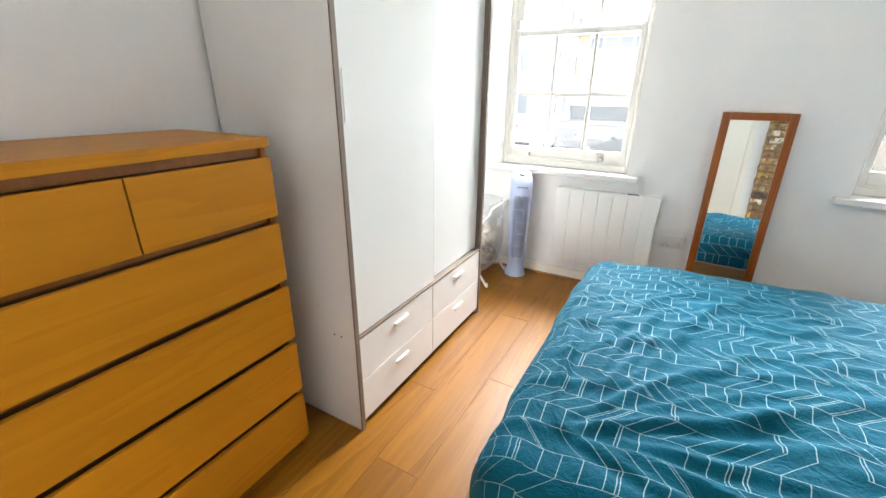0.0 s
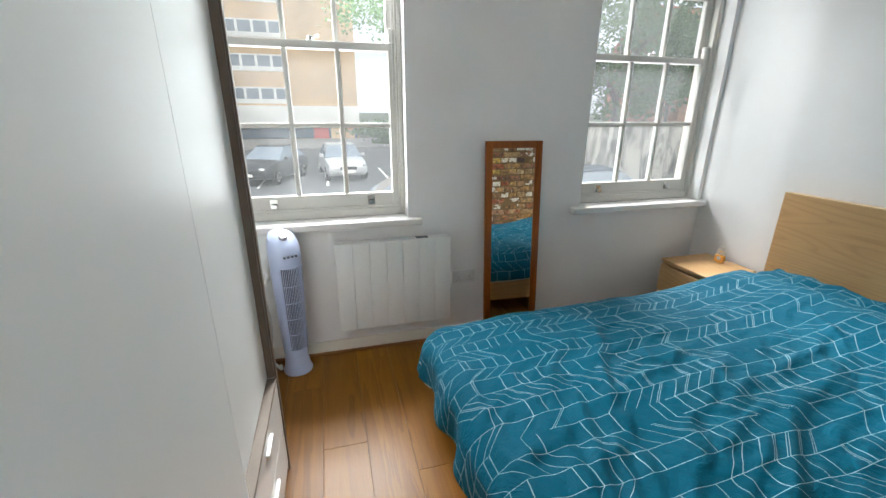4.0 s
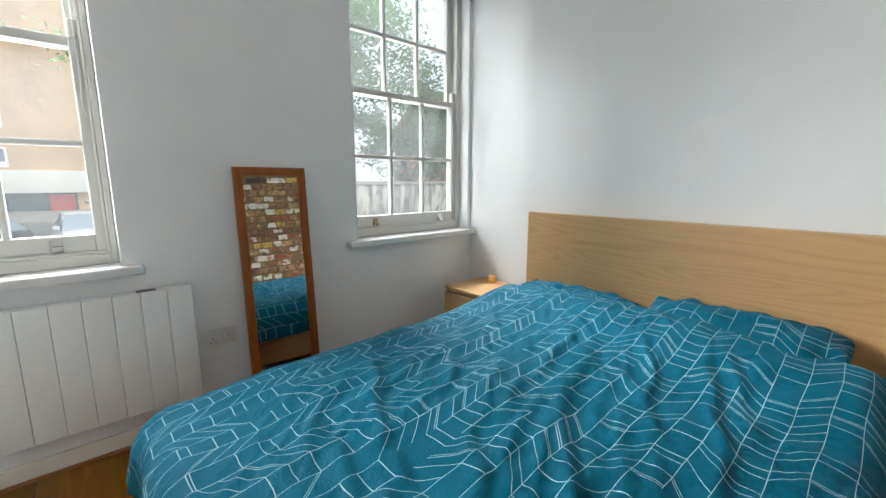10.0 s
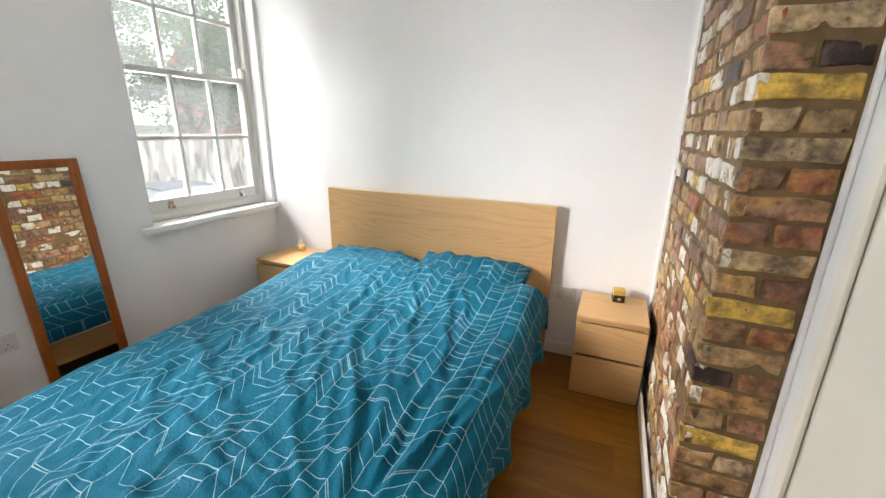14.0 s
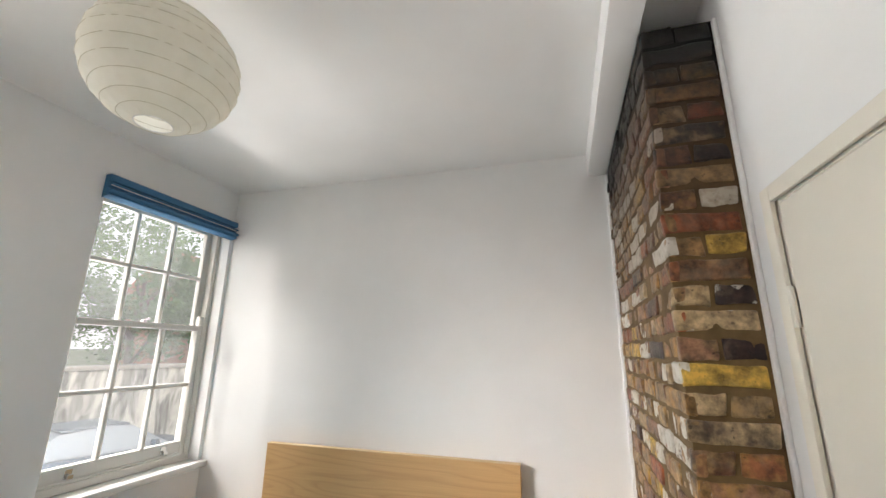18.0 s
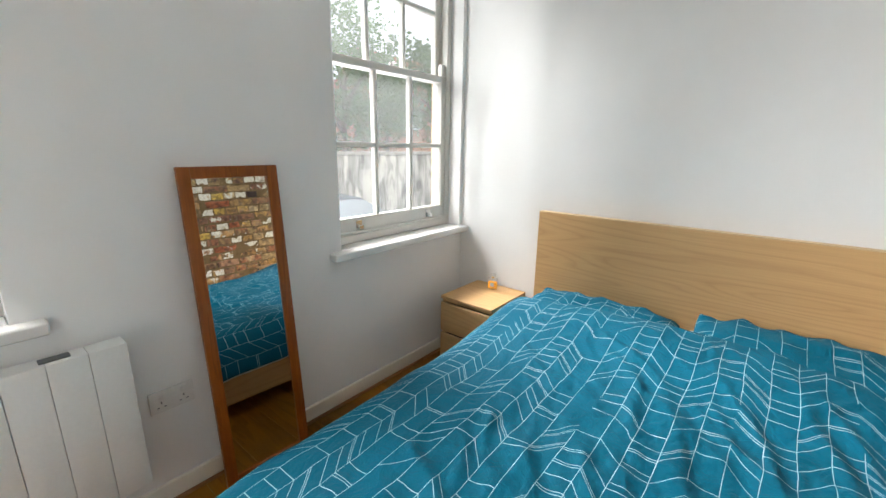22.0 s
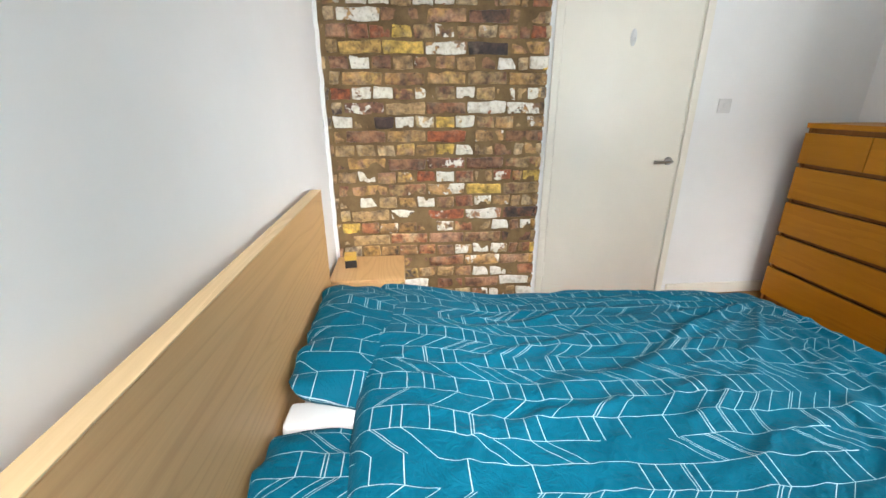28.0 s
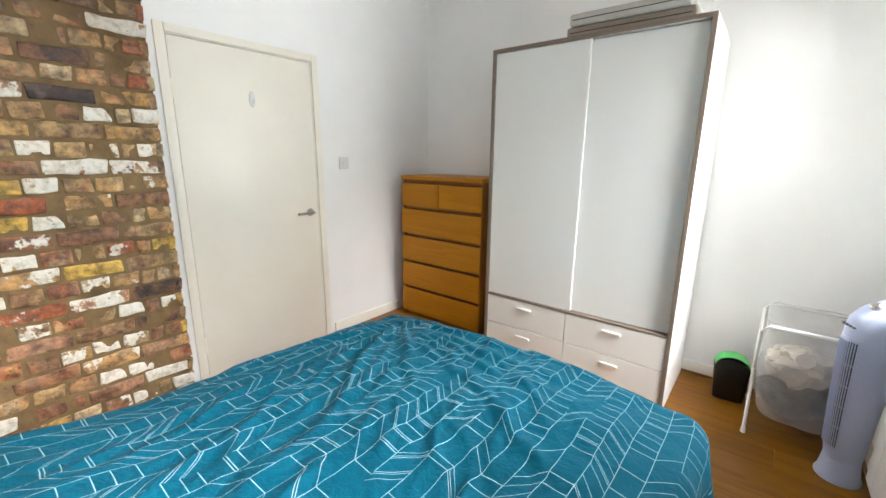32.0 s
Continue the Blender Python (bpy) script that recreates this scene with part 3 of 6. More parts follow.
hk = part("coat_hook", bm, PLASTIC, door, "small oval white hook")
part("hook_tip", tube([(-1.80, YS + 0.003, 1.70), (-1.80, YS + 0.022, 1.69), (-1.80, YS + 0.026, 1.708)], 0.004), PLASTIC, hk)

# ---- sash windows ----


def sash(parent, name, x0, x1, z0, z1, y, bottom, top, rows=2):
    """A sash of three by two panes with moulded glazing bars, round y."""
    st, gb, th = 0.044, 0.026, 0.040
    bm = bmesh.new()
    box(x0, x0 + st, y - th / 2, y + th / 2, z0, z1, 0.004, 1, bm)
    box(x1 - st, x1, y - th / 2, y + th / 2, z0, z1, 0.004, 1, bm)
    box(x0 + st, x1 - st, y - th / 2, y + th / 2, z0, z0 + bottom, 0.004, 1, bm)
    box(x0 + st, x1 - st, y - th / 2, y + th / 2, z1 - top, z1, 0.004, 1, bm)
    frame_part = part(name, bm, SASH, parent)
    px0, px1, pz0, pz1 = x0 + st, x1 - st, z0 + bottom, z1 - top
    for i in (1, 2):
        c = px0 + (px1 - px0) * i / 3
        part("glazing_bar", box(c - gb / 2, c + gb / 2, y - 0.018, y + 0.018, pz0, pz1, 0.005, 1), SASH, frame_part)
    zc = (pz0 + pz1) / 2
    part("glazing_bar", box(px0, px1, y - 0.0165, y + 0.0165, zc - gb / 2, zc + gb / 2, 0.005, 1), SASH, frame_part)
    for i in range(3):
        for a, b in ((pz0, zc), (zc, pz1)):
            c0, c1 = px0 + (px1 - px0) * i / 3, px0 + (px1 - px0) * (i + 1) / 3
            pane = part("pane", box(c0 - 0.002, c1 + 0.002, y + 0.004, y + 0.008, a - 0.002, b + 0.002), HAZY_PANE if x0 > -1.3 else PANE, frame_part, smooth=False)
            pane.visible_shadow = False
    return frame_part


def window(n, a, b):
    w = thing("window_%d" % n, ((a + b) / 2, 0.12, WB), "white painted timber sash window with small panes", "window", kind="structure")
    # box frame
    bm = bmesh.new()
    for c, d in ((a + 0.001, a + 0.024), (b - 0.024, b - 0.001)):
        box(c, d, 0.085, 0.215, WB + 0.04, WT - 0.001, 0.003, 1, bm)
    box(a + 0.024, b - 0.024, 0.085, 0.215, WT - 0.05, WT - 0.001, 0.003, 1, bm)
    box(a + 0.024, b - 0.024, 0.085, 0.235, WB + 0.04, WB + 0.085, 0.004, 1, bm)
    part("window_frame", bm, SASH, w)
    for c, d in ((a + 0.024, a + 0.036), (b - 0.036, b - 0.024)):
        part("staff_bead", box(c, d, 0.088, 0.102, WB + 0.085, WT - 0.05, 0.004, 1), SASH, w)
        part("parting_bead", box(c, d - 0.004, 0.146, 0.156, WB + 0.085, WT - 0.05, 0.002, 1), SASH, w)
    part("stop_bead", box(a + 0.036, b - 0.036, 0.088, 0.101, WB + 0.085, WB + 0.10, 0.004, 1), SASH, w)
    s0, s1 = a + 0.026, b - 0.026
    lower = sash(w, "lower_sash", s0, s1, WB + 0.086, 1.765, 0.124, 0.085, 0.038)
    upper = sash(w, "upper_sash", s0, s1, 1.73, WT - 0.052, 0.178, 0.038, 0.05)
    # horns, lifts and catch
    for c in (s0, s1 - 0.042):
        bm = box(c, c + 0.042, 0.106, 0.142, 1.766, 1.835, 0.012, 3)
        part("sash_horn", bm, SASH, lower)
    for c in (s0 + 0.17, s1 - 0.17):
        bm = box(c - 0.021, c + 0.021, 0.099, 0.1035, WB + 0.105, WB + 0.155, 0.002, 1)
        box(c - 0.018, c + 0.018, 0.080, 0.0995, WB + 0.105, WB + 0.112, 0.002, 1, bm)
        box(c - 0.016, c + 0.016, 0.078, 0.083, WB + 0.108, WB + 0.130, 0.002, 1, bm)
        part("sash_lift", bm, CHROME, lower, "small chrome sash lift")
    mid = (s0 + s1) / 2
    bm = lathe([(0.017, 1.766), (0.017, 1.772), (0.010, 1.776), (0.010, 1.784)], None, 18, (mid, 0.130))
    tube([(mid - 0.002, 0.130, 1.783), (mid + 0.034, 0.136, 1.787)], 0.005, bm)
    lathe([(0.008, 1.784), (0.010, 1.790), (0.004, 1.796)], bm, 12, (mid + 0.036, 0.136))
    part("sash_catch", bm, CHROME, lower, "chrome sash fastener")
    if n == 1:
        part("sash_cord", tube([(b - 0.05, 0.100, 2.4), (b - 0.048, 0.097, 1.65), (b - 0.052, 0.096, 1.5), (b - 0.04, 0.095, 1.46)], 0.003), LINEN, w)
    # brick reveal outside
    return w


for n, (a, b) in enumerate(WIN):
    window(n + 1, a, b)

# blind over the second window
bl = thing("roman_blind", (-0.52, -0.04, 2.45), "blue fabric roman blind drawn up above the window", "blind")
a, b = -1.005, -0.022
part("headrail", box(a, b, -0.055, -0.003, 2.545, 2.585, 0.004), BLUE, bl)
part("headrail_edge", box(a - 0.001, b + 0.001, -0.057, -0.002, 2.585, 2.590, 0.002, 1), PLASTIC, bl, "thin pale top edge")
for k, (z0, z1, y) in enumerate([(2.500, 2.548, -0.066), (2.462, 2.512, -0.078), (2.445, 2.482, -0.060)]):
    bm = bmesh.new()
    ring = []
    for x in (a, b):
        ring.append([bm.verts.new((x, -0.006 + (y + 0.006) * math.sin(math.pi * s / 10), z1 + (z0 - z1) * s / 10)) for s in range(11)])
    for s in range(10):
        bm.faces.new((ring[0][s], ring[1][s], ring[1][s + 1], ring[0][s + 1]))
    bm.faces.new(ring[0][::-1])
    bm.faces.new(ring[1])
    bm.faces.new((ring[0][0], ring[0][10], ring[1][10], ring[1][0]))
    part("fold", bm, BLUE, bl)
part("pale_seam", box(a, b, -0.070, -0.064, 2.5115, 2.516, 0.001, 1), PLASTIC, bl, "pale piping between two folds")
part("pull_cord", tube([(a + 0.01, -0.012, 2.46), (a + 0.012, -0.010, 2.0), (a + 0.008, -0.012, 1.45)], 0.002, None, 6), LINEN, bl, "thin white pull cord")

# ---- things on the walls ----


def socket_plate(x, y, z, turn, switch=False):
    s = thing("light_switch" if switch else "wall_socket", (x, y, z), "square white plastic light switch" if switch else "white plastic double wall socket", "switch" if switch else "socket", "" if switch else "wall sockets", turn=(0, 0, turn))
    w = 0.043 if switch else 0.073
    part("plate", box(-w, w, -0.009, -0.001, -0.043, 0.043, 0.004), PLASTIC, s, local=True)
    if switch:
        part("rocker", box(-0.012, 0.012, -0.014, -0.0085, -0.018, 0.018, 0.003), PLASTIC, s, local=True)
    else:
        for c in (-0.036, 0.036):
            part("rocker", box(c - 0.008, c + 0.008, -0.013, -0.0085, 0.012, 0.030, 0.002), PLASTIC, s, local=True)
            for dx, dz, hw, hh in ((0, -0.004, 0.002, 0.004), (-0.011, -0.022, 0.004, 0.0018), (0.011, -0.022, 0.004, 0.0018)):
                part("pin_slot", box(c + dx - hw, c + dx + hw, -0.0094, -0.0088, dz - hh, dz + hh), GREYP, s, local=True, smooth=False)
    return s


socket_plate(-1.775, 0.0, 0.43, 0)
socket_plate(0.0, -2.345, 0.437, 270)
socket_plate(-2.46, YS, 1.325, 180, True)

# electric radiator under the first window
rad = thing("radiator", (-2.223, 0, 0.19), "white electric panel radiator of seven upright ribs on the wall", "radiator")
RX0, RX1, RZ0, RZ1 = -2.555, -1.893, 0.195, 0.728
for i in range(7):
    w = (RX1 - RX0) / 7
    x0 = RX0 + w * i
    bm = box(x0 + 0.0006, x0 + w - 0.0006, -0.098 + 0.0008 * (i % 2), -0.028, RZ0, RZ1, 0.0025, 2)
    part("rib", bm, RAD, rad)
part("back_plate", box(RX0 + 0.03, RX1 - 0.03, -0.029, -0.012, RZ0 + 0.05, RZ1 - 0.05, 0.003), RAD, rad)
for x in (RX0 + 0.15, RX1 - 0.15):
    part("bracket", box(x - 0.015, x + 0.015, -0.014, -0.001, RZ0 + 0.1, RZ1 - 0.1, 0.002), RAD, rad)
part("control_panel", box(RX1 - 0.20, RX1 - 0.13, -0.080, -0.045, RZ1 - 0.002, RZ1 + 0.003, 0.001, 1), GREYP, rad, "small dark control panel on top")

# leaning mirror
lean = math.degrees(math.atan2(0.095, 1.25))
MX0, MX1, ML = -1.672, -1.318, 1.256
mir = thing("standing_mirror", ((MX0 + MX1) / 2, -0.135, 0.012), "tall narrow mirror in an orange-brown wooden frame leaning on the wall", "mirror", turn=(-lean, 0, -2))
hw, fw = (MX1 - MX0) / 2, 0.042
for x0, x1, z0, z1 in [(-hw, -hw + fw, 0, ML), (hw - fw, hw, 0, ML), (-hw + fw, hw - fw, 0, fw), (-hw + fw, hw - fw, ML - fw, ML)]:
    part("frame_rail", box(x0, x1, -0.004, 0.018, z0, z1, 0.004), TEAK, mir, local=True)
part("glass", box(-hw + fw - 0.004, hw - fw + 0.004, 0.004, 0.008, fw - 0.004, ML - fw + 0.004), MIRROR, mir, "silvered mirror glass", local=True, smooth=False)
part("back_board", box(-hw + 0.01, hw - 0.01, 0.0085, 0.016, 0.01, ML - 0.01), GAP, mir, local=True, smooth=False)

# paper lantern
LX, LY, LZ, LR = -1.71, -1.31, 2.50, 0.225
lan = thing("paper_lantern", (LX, LY, LZ), "round cream rice-paper lantern hanging from the ceiling", "lamp")
prof = []
ribs = 12
for i in range(ribs * 4 + 1):
    a = -math.pi / 2 + 0.24 + (math.pi - 0.48) * i / (ribs * 4)
    dip = 0.0032 * abs(math.sin(math.pi * i / 4))
    prof.append(((LR - dip) * math.cos(a), (LR - dip) * math.sin(a) * 0.94))
bm = bmesh.new()
rings = []
for k, (r, z) in enumerate(prof):
    row = []
    for j in range(120):
        q = 2 * math.pi * j / 120
        c_ = Vector((math.cos(q) * 3.2, math.sin(q) * 3.2, k * 0.16))
        # crumpled between the wires, held true along them
        loose = 0.25 + abs(math.sin(math.pi * k / 4))
        rr = r * (1 + 0.010 * noise.noise(c_ * 0.5)) + loose * (0.0045 * noise.noise(c_ * 2.2) - 0.006 * abs(noise.noise(c_ * 1.3 + Vector((5, 0, 0)))))
        row.append(bm.verts.new((rr * math.cos(q), rr * math.sin(q), z + 0.006 * noise.noise(Vector((math.cos(q), math.sin(q), k * 0.22))))))
    rings.append(row)
for m, n in zip(rings, rings[1:]):
    for j in range(120):
        bm.faces.new((m[j], m[(j + 1) % 120], n[(j + 1) % 120], n[j]))
rings_at = [[v.co.copy() for v in row] for row in rings]
shade = part("shade", bm, PAPER, lan, local=True)
for k in range(4, ribs * 4, 4):
    hoop = [rings_at[k][j % 120] for j in range(0, 121, 3)]
    part("hoop", tube([c * 0.999 for c in hoop], 0.0011, None, 5, False), WIRE, shade, "thin bamboo hoop", local=True)
for z in (prof[0][1], prof[-1][1]):
    r = prof[0][0]
    part("wire_ring", tube([(r * math.cos(q), r * math.sin(q), z) for q in [2 * math.pi * j / 32 for j in range(33)]], 0.002, None, 6), LINEN, lan, local=True)
part("cord", tube([(0, 0, 0.12), (0, 0, ZC - LZ)], 0.004), PLASTIC, lan, local=True)
part("bulb_holder", lathe([(0.017, 0.04), (0.02, 0.06), (0.02, 0.10), (0.008, 0.125)], None, 16), PLASTIC, lan, local=True)
part("bulb", lathe([(0.004, -0.07), (0.02, -0.06), (0.03, -0.035), (0.028, -0.01), (0.014, 0.025), (0.013, 0.04)], None, 18), LINEN, lan, local=True)
part("ceiling_rose", lathe([(0.045, ZC - LZ - 0.022), (0.04, ZC - LZ - 0.006), (0.048, ZC - LZ - 0.001)], None, 24), PLASTIC, lan, local=True)

# ---- wardrobe ----
WX, WY0, WY1, WH = -2.80, -2.000, -0.836, 2.02
war = thing("wardrobe", (WX, (WY0 + WY1) / 2, 0), "tall white wardrobe with two sliding doors and four drawers below", "wardrobe")
WBK = XW + 0.022
t_ = 0.020
for y0, y1, nm in ((WY0, WY0 + t_, "side_panel"), (WY1 - t_, WY1, "side_panel")):
    sp = part(nm, box(WBK, WX - 0.008, y0, y1, 0.011, WH, 0.0015, 1), WHITE, war)
    part("front_edge", box(WX - 0.0078, WX, y0 - 0.0005, y1 + 0.0005, 0.011, WH, 0.001, 1), TAUPE, sp, "grey-brown front edge")
    part("inner_lining", box(WX - 0.085, WX - 0.0082, y1 + 0.0003 if y0 == WY0 else y0 - 0.0016, y1 + 0.0016 if y0 == WY0 else y0 - 0.0003, 0.464, WH - t_ - 0.001), TAUPE, sp, "grey-brown reveal", smooth=False)
    if y0 == WY0:
        for dx in (0.075, 0.110):
            part("fixing_dot", box(WX - dx - 0.003, WX - dx + 0.003, WY0 - 0.0012, WY0 + 0.0005, 0.452, 0.458), GAP, sp, smooth=False)
part("top_panel", box(WBK, WX - 0.008, WY0 + t_, WY1 - t_, WH - t_, WH, 0.001, 1), WHITE, war)
part("top_edge", box(WX - 0.0078, WX, WY0 + t_, WY1 - t_, WH - t_, WH, 0.001, 1), TAUPE, war, "grey-brown front edge")
part("back_panel", box(WBK - 0.006, WBK, WY0 + 0.004, WY1 - 0.004, 0.02, WH - 0.004), WHITE, war, smooth=False)
part("shelf_board", box(WBK, WX - 0.03, WY0 + t_, WY1 - t_, 0.43, 0.448), WHITE, war, smooth=False)
part("door_rail", box(WX - 0.055, WX - 0.002, WY0 + t_, WY1 - t_, 0.449, 0.462, 0.002, 1), TAUPE, war, "grey-brown sliding rail")
part("plinth", box(WX - 0.05, WX - 0.03, WY0 + t_, WY1 - t_, 0.011, 0.05), TAUPE, war, smooth=False)
ym = (WY0 + WY1) / 2
# sliding doors: the south one runs in front
d1 = part("sliding_door", box(WX - 0.026, WX - 0.010, WY0 + t_ + 0.002, ym + 0.018, 0.466, WH - t_ - 0.004, 0.0015, 1), DOORFOIL, war)
part("edge_profile", box(WX - 0.026, WX - 0.010, ym + 0.018, ym + 0.024, 0.466, WH - t_ - 0.004, 0.001, 1), DOORFOIL, d1, "thin white edge strip")
d2 = part("sliding_door", box(WX - 0.050, WX - 0.034, ym - 0.02, WY1 - t_ - 0.002, 0.466, WH - t_ - 0.006, 0.0015, 1), DOORFOIL, war)
for dd, y, xx in ((d1, WY0 + t_ + 0.020, WX - 0.010), (d2, WY1 - t_ - 0.020, WX - 0.034)):
    part("finger_pull", box(xx - 0.0005, xx + 0.0035, y - 0.003, y + 0.003, 1.262, 1.424, 0.001, 1), WHITE, dd, "slim upright pull strip")
for k, (z0, z1) in enumerate([(0.052, 0.252), (0.256, 0.446)]):
    for y0, y1 in ((WY0 + t_ + 0.002, ym - 0.002), (ym + 0.002, WY1 - t_ - 0.002)):
        dr = part("drawer_front", box(WX - 0.022, WX - 0.004, y0, y1, z0, z1, 0.002, 1), WHITE, war)
        c = (y0 + y1) / 2
        zt = z1 - 0.045 if k == 1 else z1 - 0.05
        part("pull", box(WX - 0.0045, WX + 0.0065, c - 0.050, c + 0.050, zt - 0.011, zt + 0.005, 0.0025, 2), WHITE, dr, "small white bar pull")

# bags on the wardrobe
for nm, (y0, y1, z0, z1, x0), mat, lab in (("storage_bag", (-1.56, -0.93, 0.0, 0.062, -2.86), TAUPEBAG, "flat taupe fabric storage bag on the wardrobe"), ("folded_case", (-1.545, -0.96, 0.062, 0.125, -2.85), SILVERBAG, "flat silver-grey folded case on a taupe bag")):
    e = thing(nm, (x0 - 0.2, (y0 + y1) / 2, WH + z0), lab, "bag")
    bm = box(x0 - 0.42, x0, y0, y1, WH + z0 + 0.001, WH + z1, 0.016, 3)
    for v in bm.verts:
        v.co.z += 0.004 * noise.noise(v.co * 9) if v.co.z > WH + z0 + 0.02 else 0
    bd = part("cover", bm, mat, e)
    part("seam", box(x0 - 0.41, x0 + 0.002, y0 + 0.02, y1 - 0.02, WH + (z0 + z1) / 2 - 0.002, WH + (z0 + z1) / 2 + 0.002), GAP, bd, smooth=False)
e = thing("plastic_wrap", (-2.9, -0.90, WH), "crumpled clear plastic wrap at the end of a flat case", "wrapping")
bm = bmesh.new()
bmesh.ops.create_icosphere(bm, subdivisions=4, radius=1, matrix=Matrix.LocRotScale((-2.95, -0.915, WH + 0.05), None, (0.10, 0.05, 0.048)))
for v in bm.verts:
    v.co += 0.012 * noise.noise_vector(v.co * 16)
    v.co.z = max(v.co.z, WH + 0.001)
part("film", bm, BAG, e)

# ---- chest of drawers ----
CX, CY0, CY1, CH = -2.948, -2.955, -2.152, 1.225
CB = XW + 0.022
ch = thing("chest_of_drawers", (CX, (CY0 + CY1) / 2, 0), "honey-coloured wood veneer chest of six drawers", "chest of drawers")
part("top_board", box(CB, CX + 0.002, CY0, CY1, CH - 0.030, CH, 0.002, 1), BEECH, ch)
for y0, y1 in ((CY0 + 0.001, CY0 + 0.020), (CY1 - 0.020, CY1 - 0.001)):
    part("side_panel", box(CB, CX - 0.018, y0, y1, 0.011, CH - 0.031, 0.0015, 1), BEECH_SHADED, ch)
part("back_panel", box(CB - 0.005, CB, CY0 + 0.01, CY1 - 0.01, 0.03, CH - 0.03), BEECH_SHADED, ch, smooth=False)
part("inner_face", box(CX - 0.060, CX - 0.055, CY0 + 0.02, CY1 - 0.02, 0.03, CH - 0.031), CHEST_GAP, ch, smooth=False)
part("plinth", box(CX - 0.055, CX - 0.035, CY0 + 0.02, CY1 - 0.02, 0.011, 0.055), BEECH_SHADED, ch, smooth=False)
rows = [(0.055, 0.262), (0.288, 0.492), (0.518, 0.722), (0.748, 0.952), (0.978, 1.165)]
for k, (z0, z1) in enumerate(rows):
    for y0, y1 in ([(CY0 + 0.001, CY1 - 0.001)] if k < 4 else [(CY0 + 0.001, (CY0 + CY1) / 2 - 0.002), ((CY0 + CY1) / 2 + 0.002, CY1 - 0.001)]):
        part("drawer_front", box(CX - 0.018, CX, y0, y1, z0, z1, 0.0015, 1), BEECH, ch)
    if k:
        part("rail", box(CX - 0.053, CX - 0.034, CY0 + 0.021, CY1 - 0.021, z0 - 0.024, z0 - 0.002), BEECH_SHADED, ch, smooth=False)
part("rail", box(CX - 0.053, CX - 0.030, CY0 + 0.021, CY1 - 0.021, CH - 0.058, CH - 0.032), BEECH_SHADED, ch, smooth=False)

# ---- bedside tables ----
ns = thing("nightstand", (-0.215, -0.344, 0), "small oak veneer bedside table in the corner by the window", "nightstand", "bedside tables")
hw, d0, d1, H = 0.178, -0.195, 0.193, 0.487
part("top_board", box(d0, d1, -hw, hw, H - 0.018, H, 0.002, 1), OAK_Y, ns, local=True)
for s in (-1, 1):
    part("side_panel", box(d0 + 0.018, d1, s * hw - (0.016 if s > 0 else 0), s * hw + (0 if s > 0 else 0.016), 0.011, H - 0.0185, 0.0015, 1), OAK_X, ns, local=True)
part("back_panel", box(d1 - 0.006, d1 - 0.001, -hw + 0.016, hw - 0.016, 0.02, H - 0.019), OAK_Y, ns, local=True, smooth=False)
part("inner_face", box(d0 + 0.04, d0 + 0.044, -hw + 0.016, hw - 0.016, 0.03, H - 0.02), GAP, ns, local=True, smooth=False)
for z0, z1 in ((0.048, 0.249), (0.264, 0.446)):
    part("drawer_front", box(d0, d0 + 0.0175, -hw + 0.0005, hw - 0.0005, z0, z1, 0.0015, 1), OAK_Y, ns, local=True)
part("rail", box(d0 + 0.028, d0 + 0.040, -hw + 0.016, hw - 0.016, 0.444, 0.4685), OAK_Y, ns, local=True, smooth=False)
part("plinth", box(d0 + 0.015, d0 + 0.03, -hw + 0.016, hw - 0.016, 0.011, 0.045), OAK_Y, ns, local=True, smooth=False)
ns2 = copy_thing(ns, pose(-0.213, -2.632, 0))
tagged(ns2, "small oak veneer bedside table beside the brick chimney breast")

# scent bottle
pf = thing("perfume_bottle", (-0.115, -0.34, H), "square glass scent bottle with amber liquid on the bedside table", "perfume", turn=(0, 0, 12))
scent_glass = part("glass_body", box(-0.016, 0.016, -0.030, 0.030, 0.001, 0.074, 0.005, 2), CLEAR, pf, local=True)
scent_glass.visible_shadow = False
part("liquid", box(-0.0135, 0.0135, -0.027, 0.027, 0.005, 0.050, 0.002, 1), plain("amber_fluid", (1.0, 0.44, 0.012), 0.15), pf, "amber liquid", local=True)
part("label", box(-0.0172, -0.0163, -0.011, 0.011, 0.024, 0.046), LINEN, pf, "white paper label", local=True, smooth=False)
part("neck", lathe([(0.008, 0.074), (0.008, 0.080)], None, 14), GOLD, pf, local=True)
part("cap", box(-0.012, 0.012, -0.016, 0.016, 0.080, 0.102, 0.003, 2), CLEAR, pf, local=True)

# small box
tb = thing("small_box", (-0.112, -2.655, H), "small black cube box with a yellow-gold lid on the bedside table", "box", turn=(0, 0, 8))
part("box_body", box(-0.026, 0.026, -0.026, 0.026, 0.001, 0.036, 0.002, 1), BLACK, tb, local=True)
part("lid", box(-0.027, 0.027, -0.027, 0.027, 0.0365, 0.060, 0.002, 1), GOLD, tb, "yellow-gold lid", local=True)
part("print", box(-0.0275, -0.0262, -0.007, 0.007, 0.012, 0.024), GOLD, tb, "tiny gold print", local=True, smooth=False)

tb.matrix_basis = tb.matrix_basis @ Matrix.Diagonal((1.22, 1.22, 1.25, 1))

# thin black sheet in the gap between table and brick
gp = thing("folded_bag", (-0.21, -2.828, 0), "thin black sheet between bedside table and brickwork", "bag")
bm = box(-0.40, -0.06, BY + 0.033, -2.8125, 0.011, 0.47, 0.004)
part("cloth", bm, BLACK, gp)

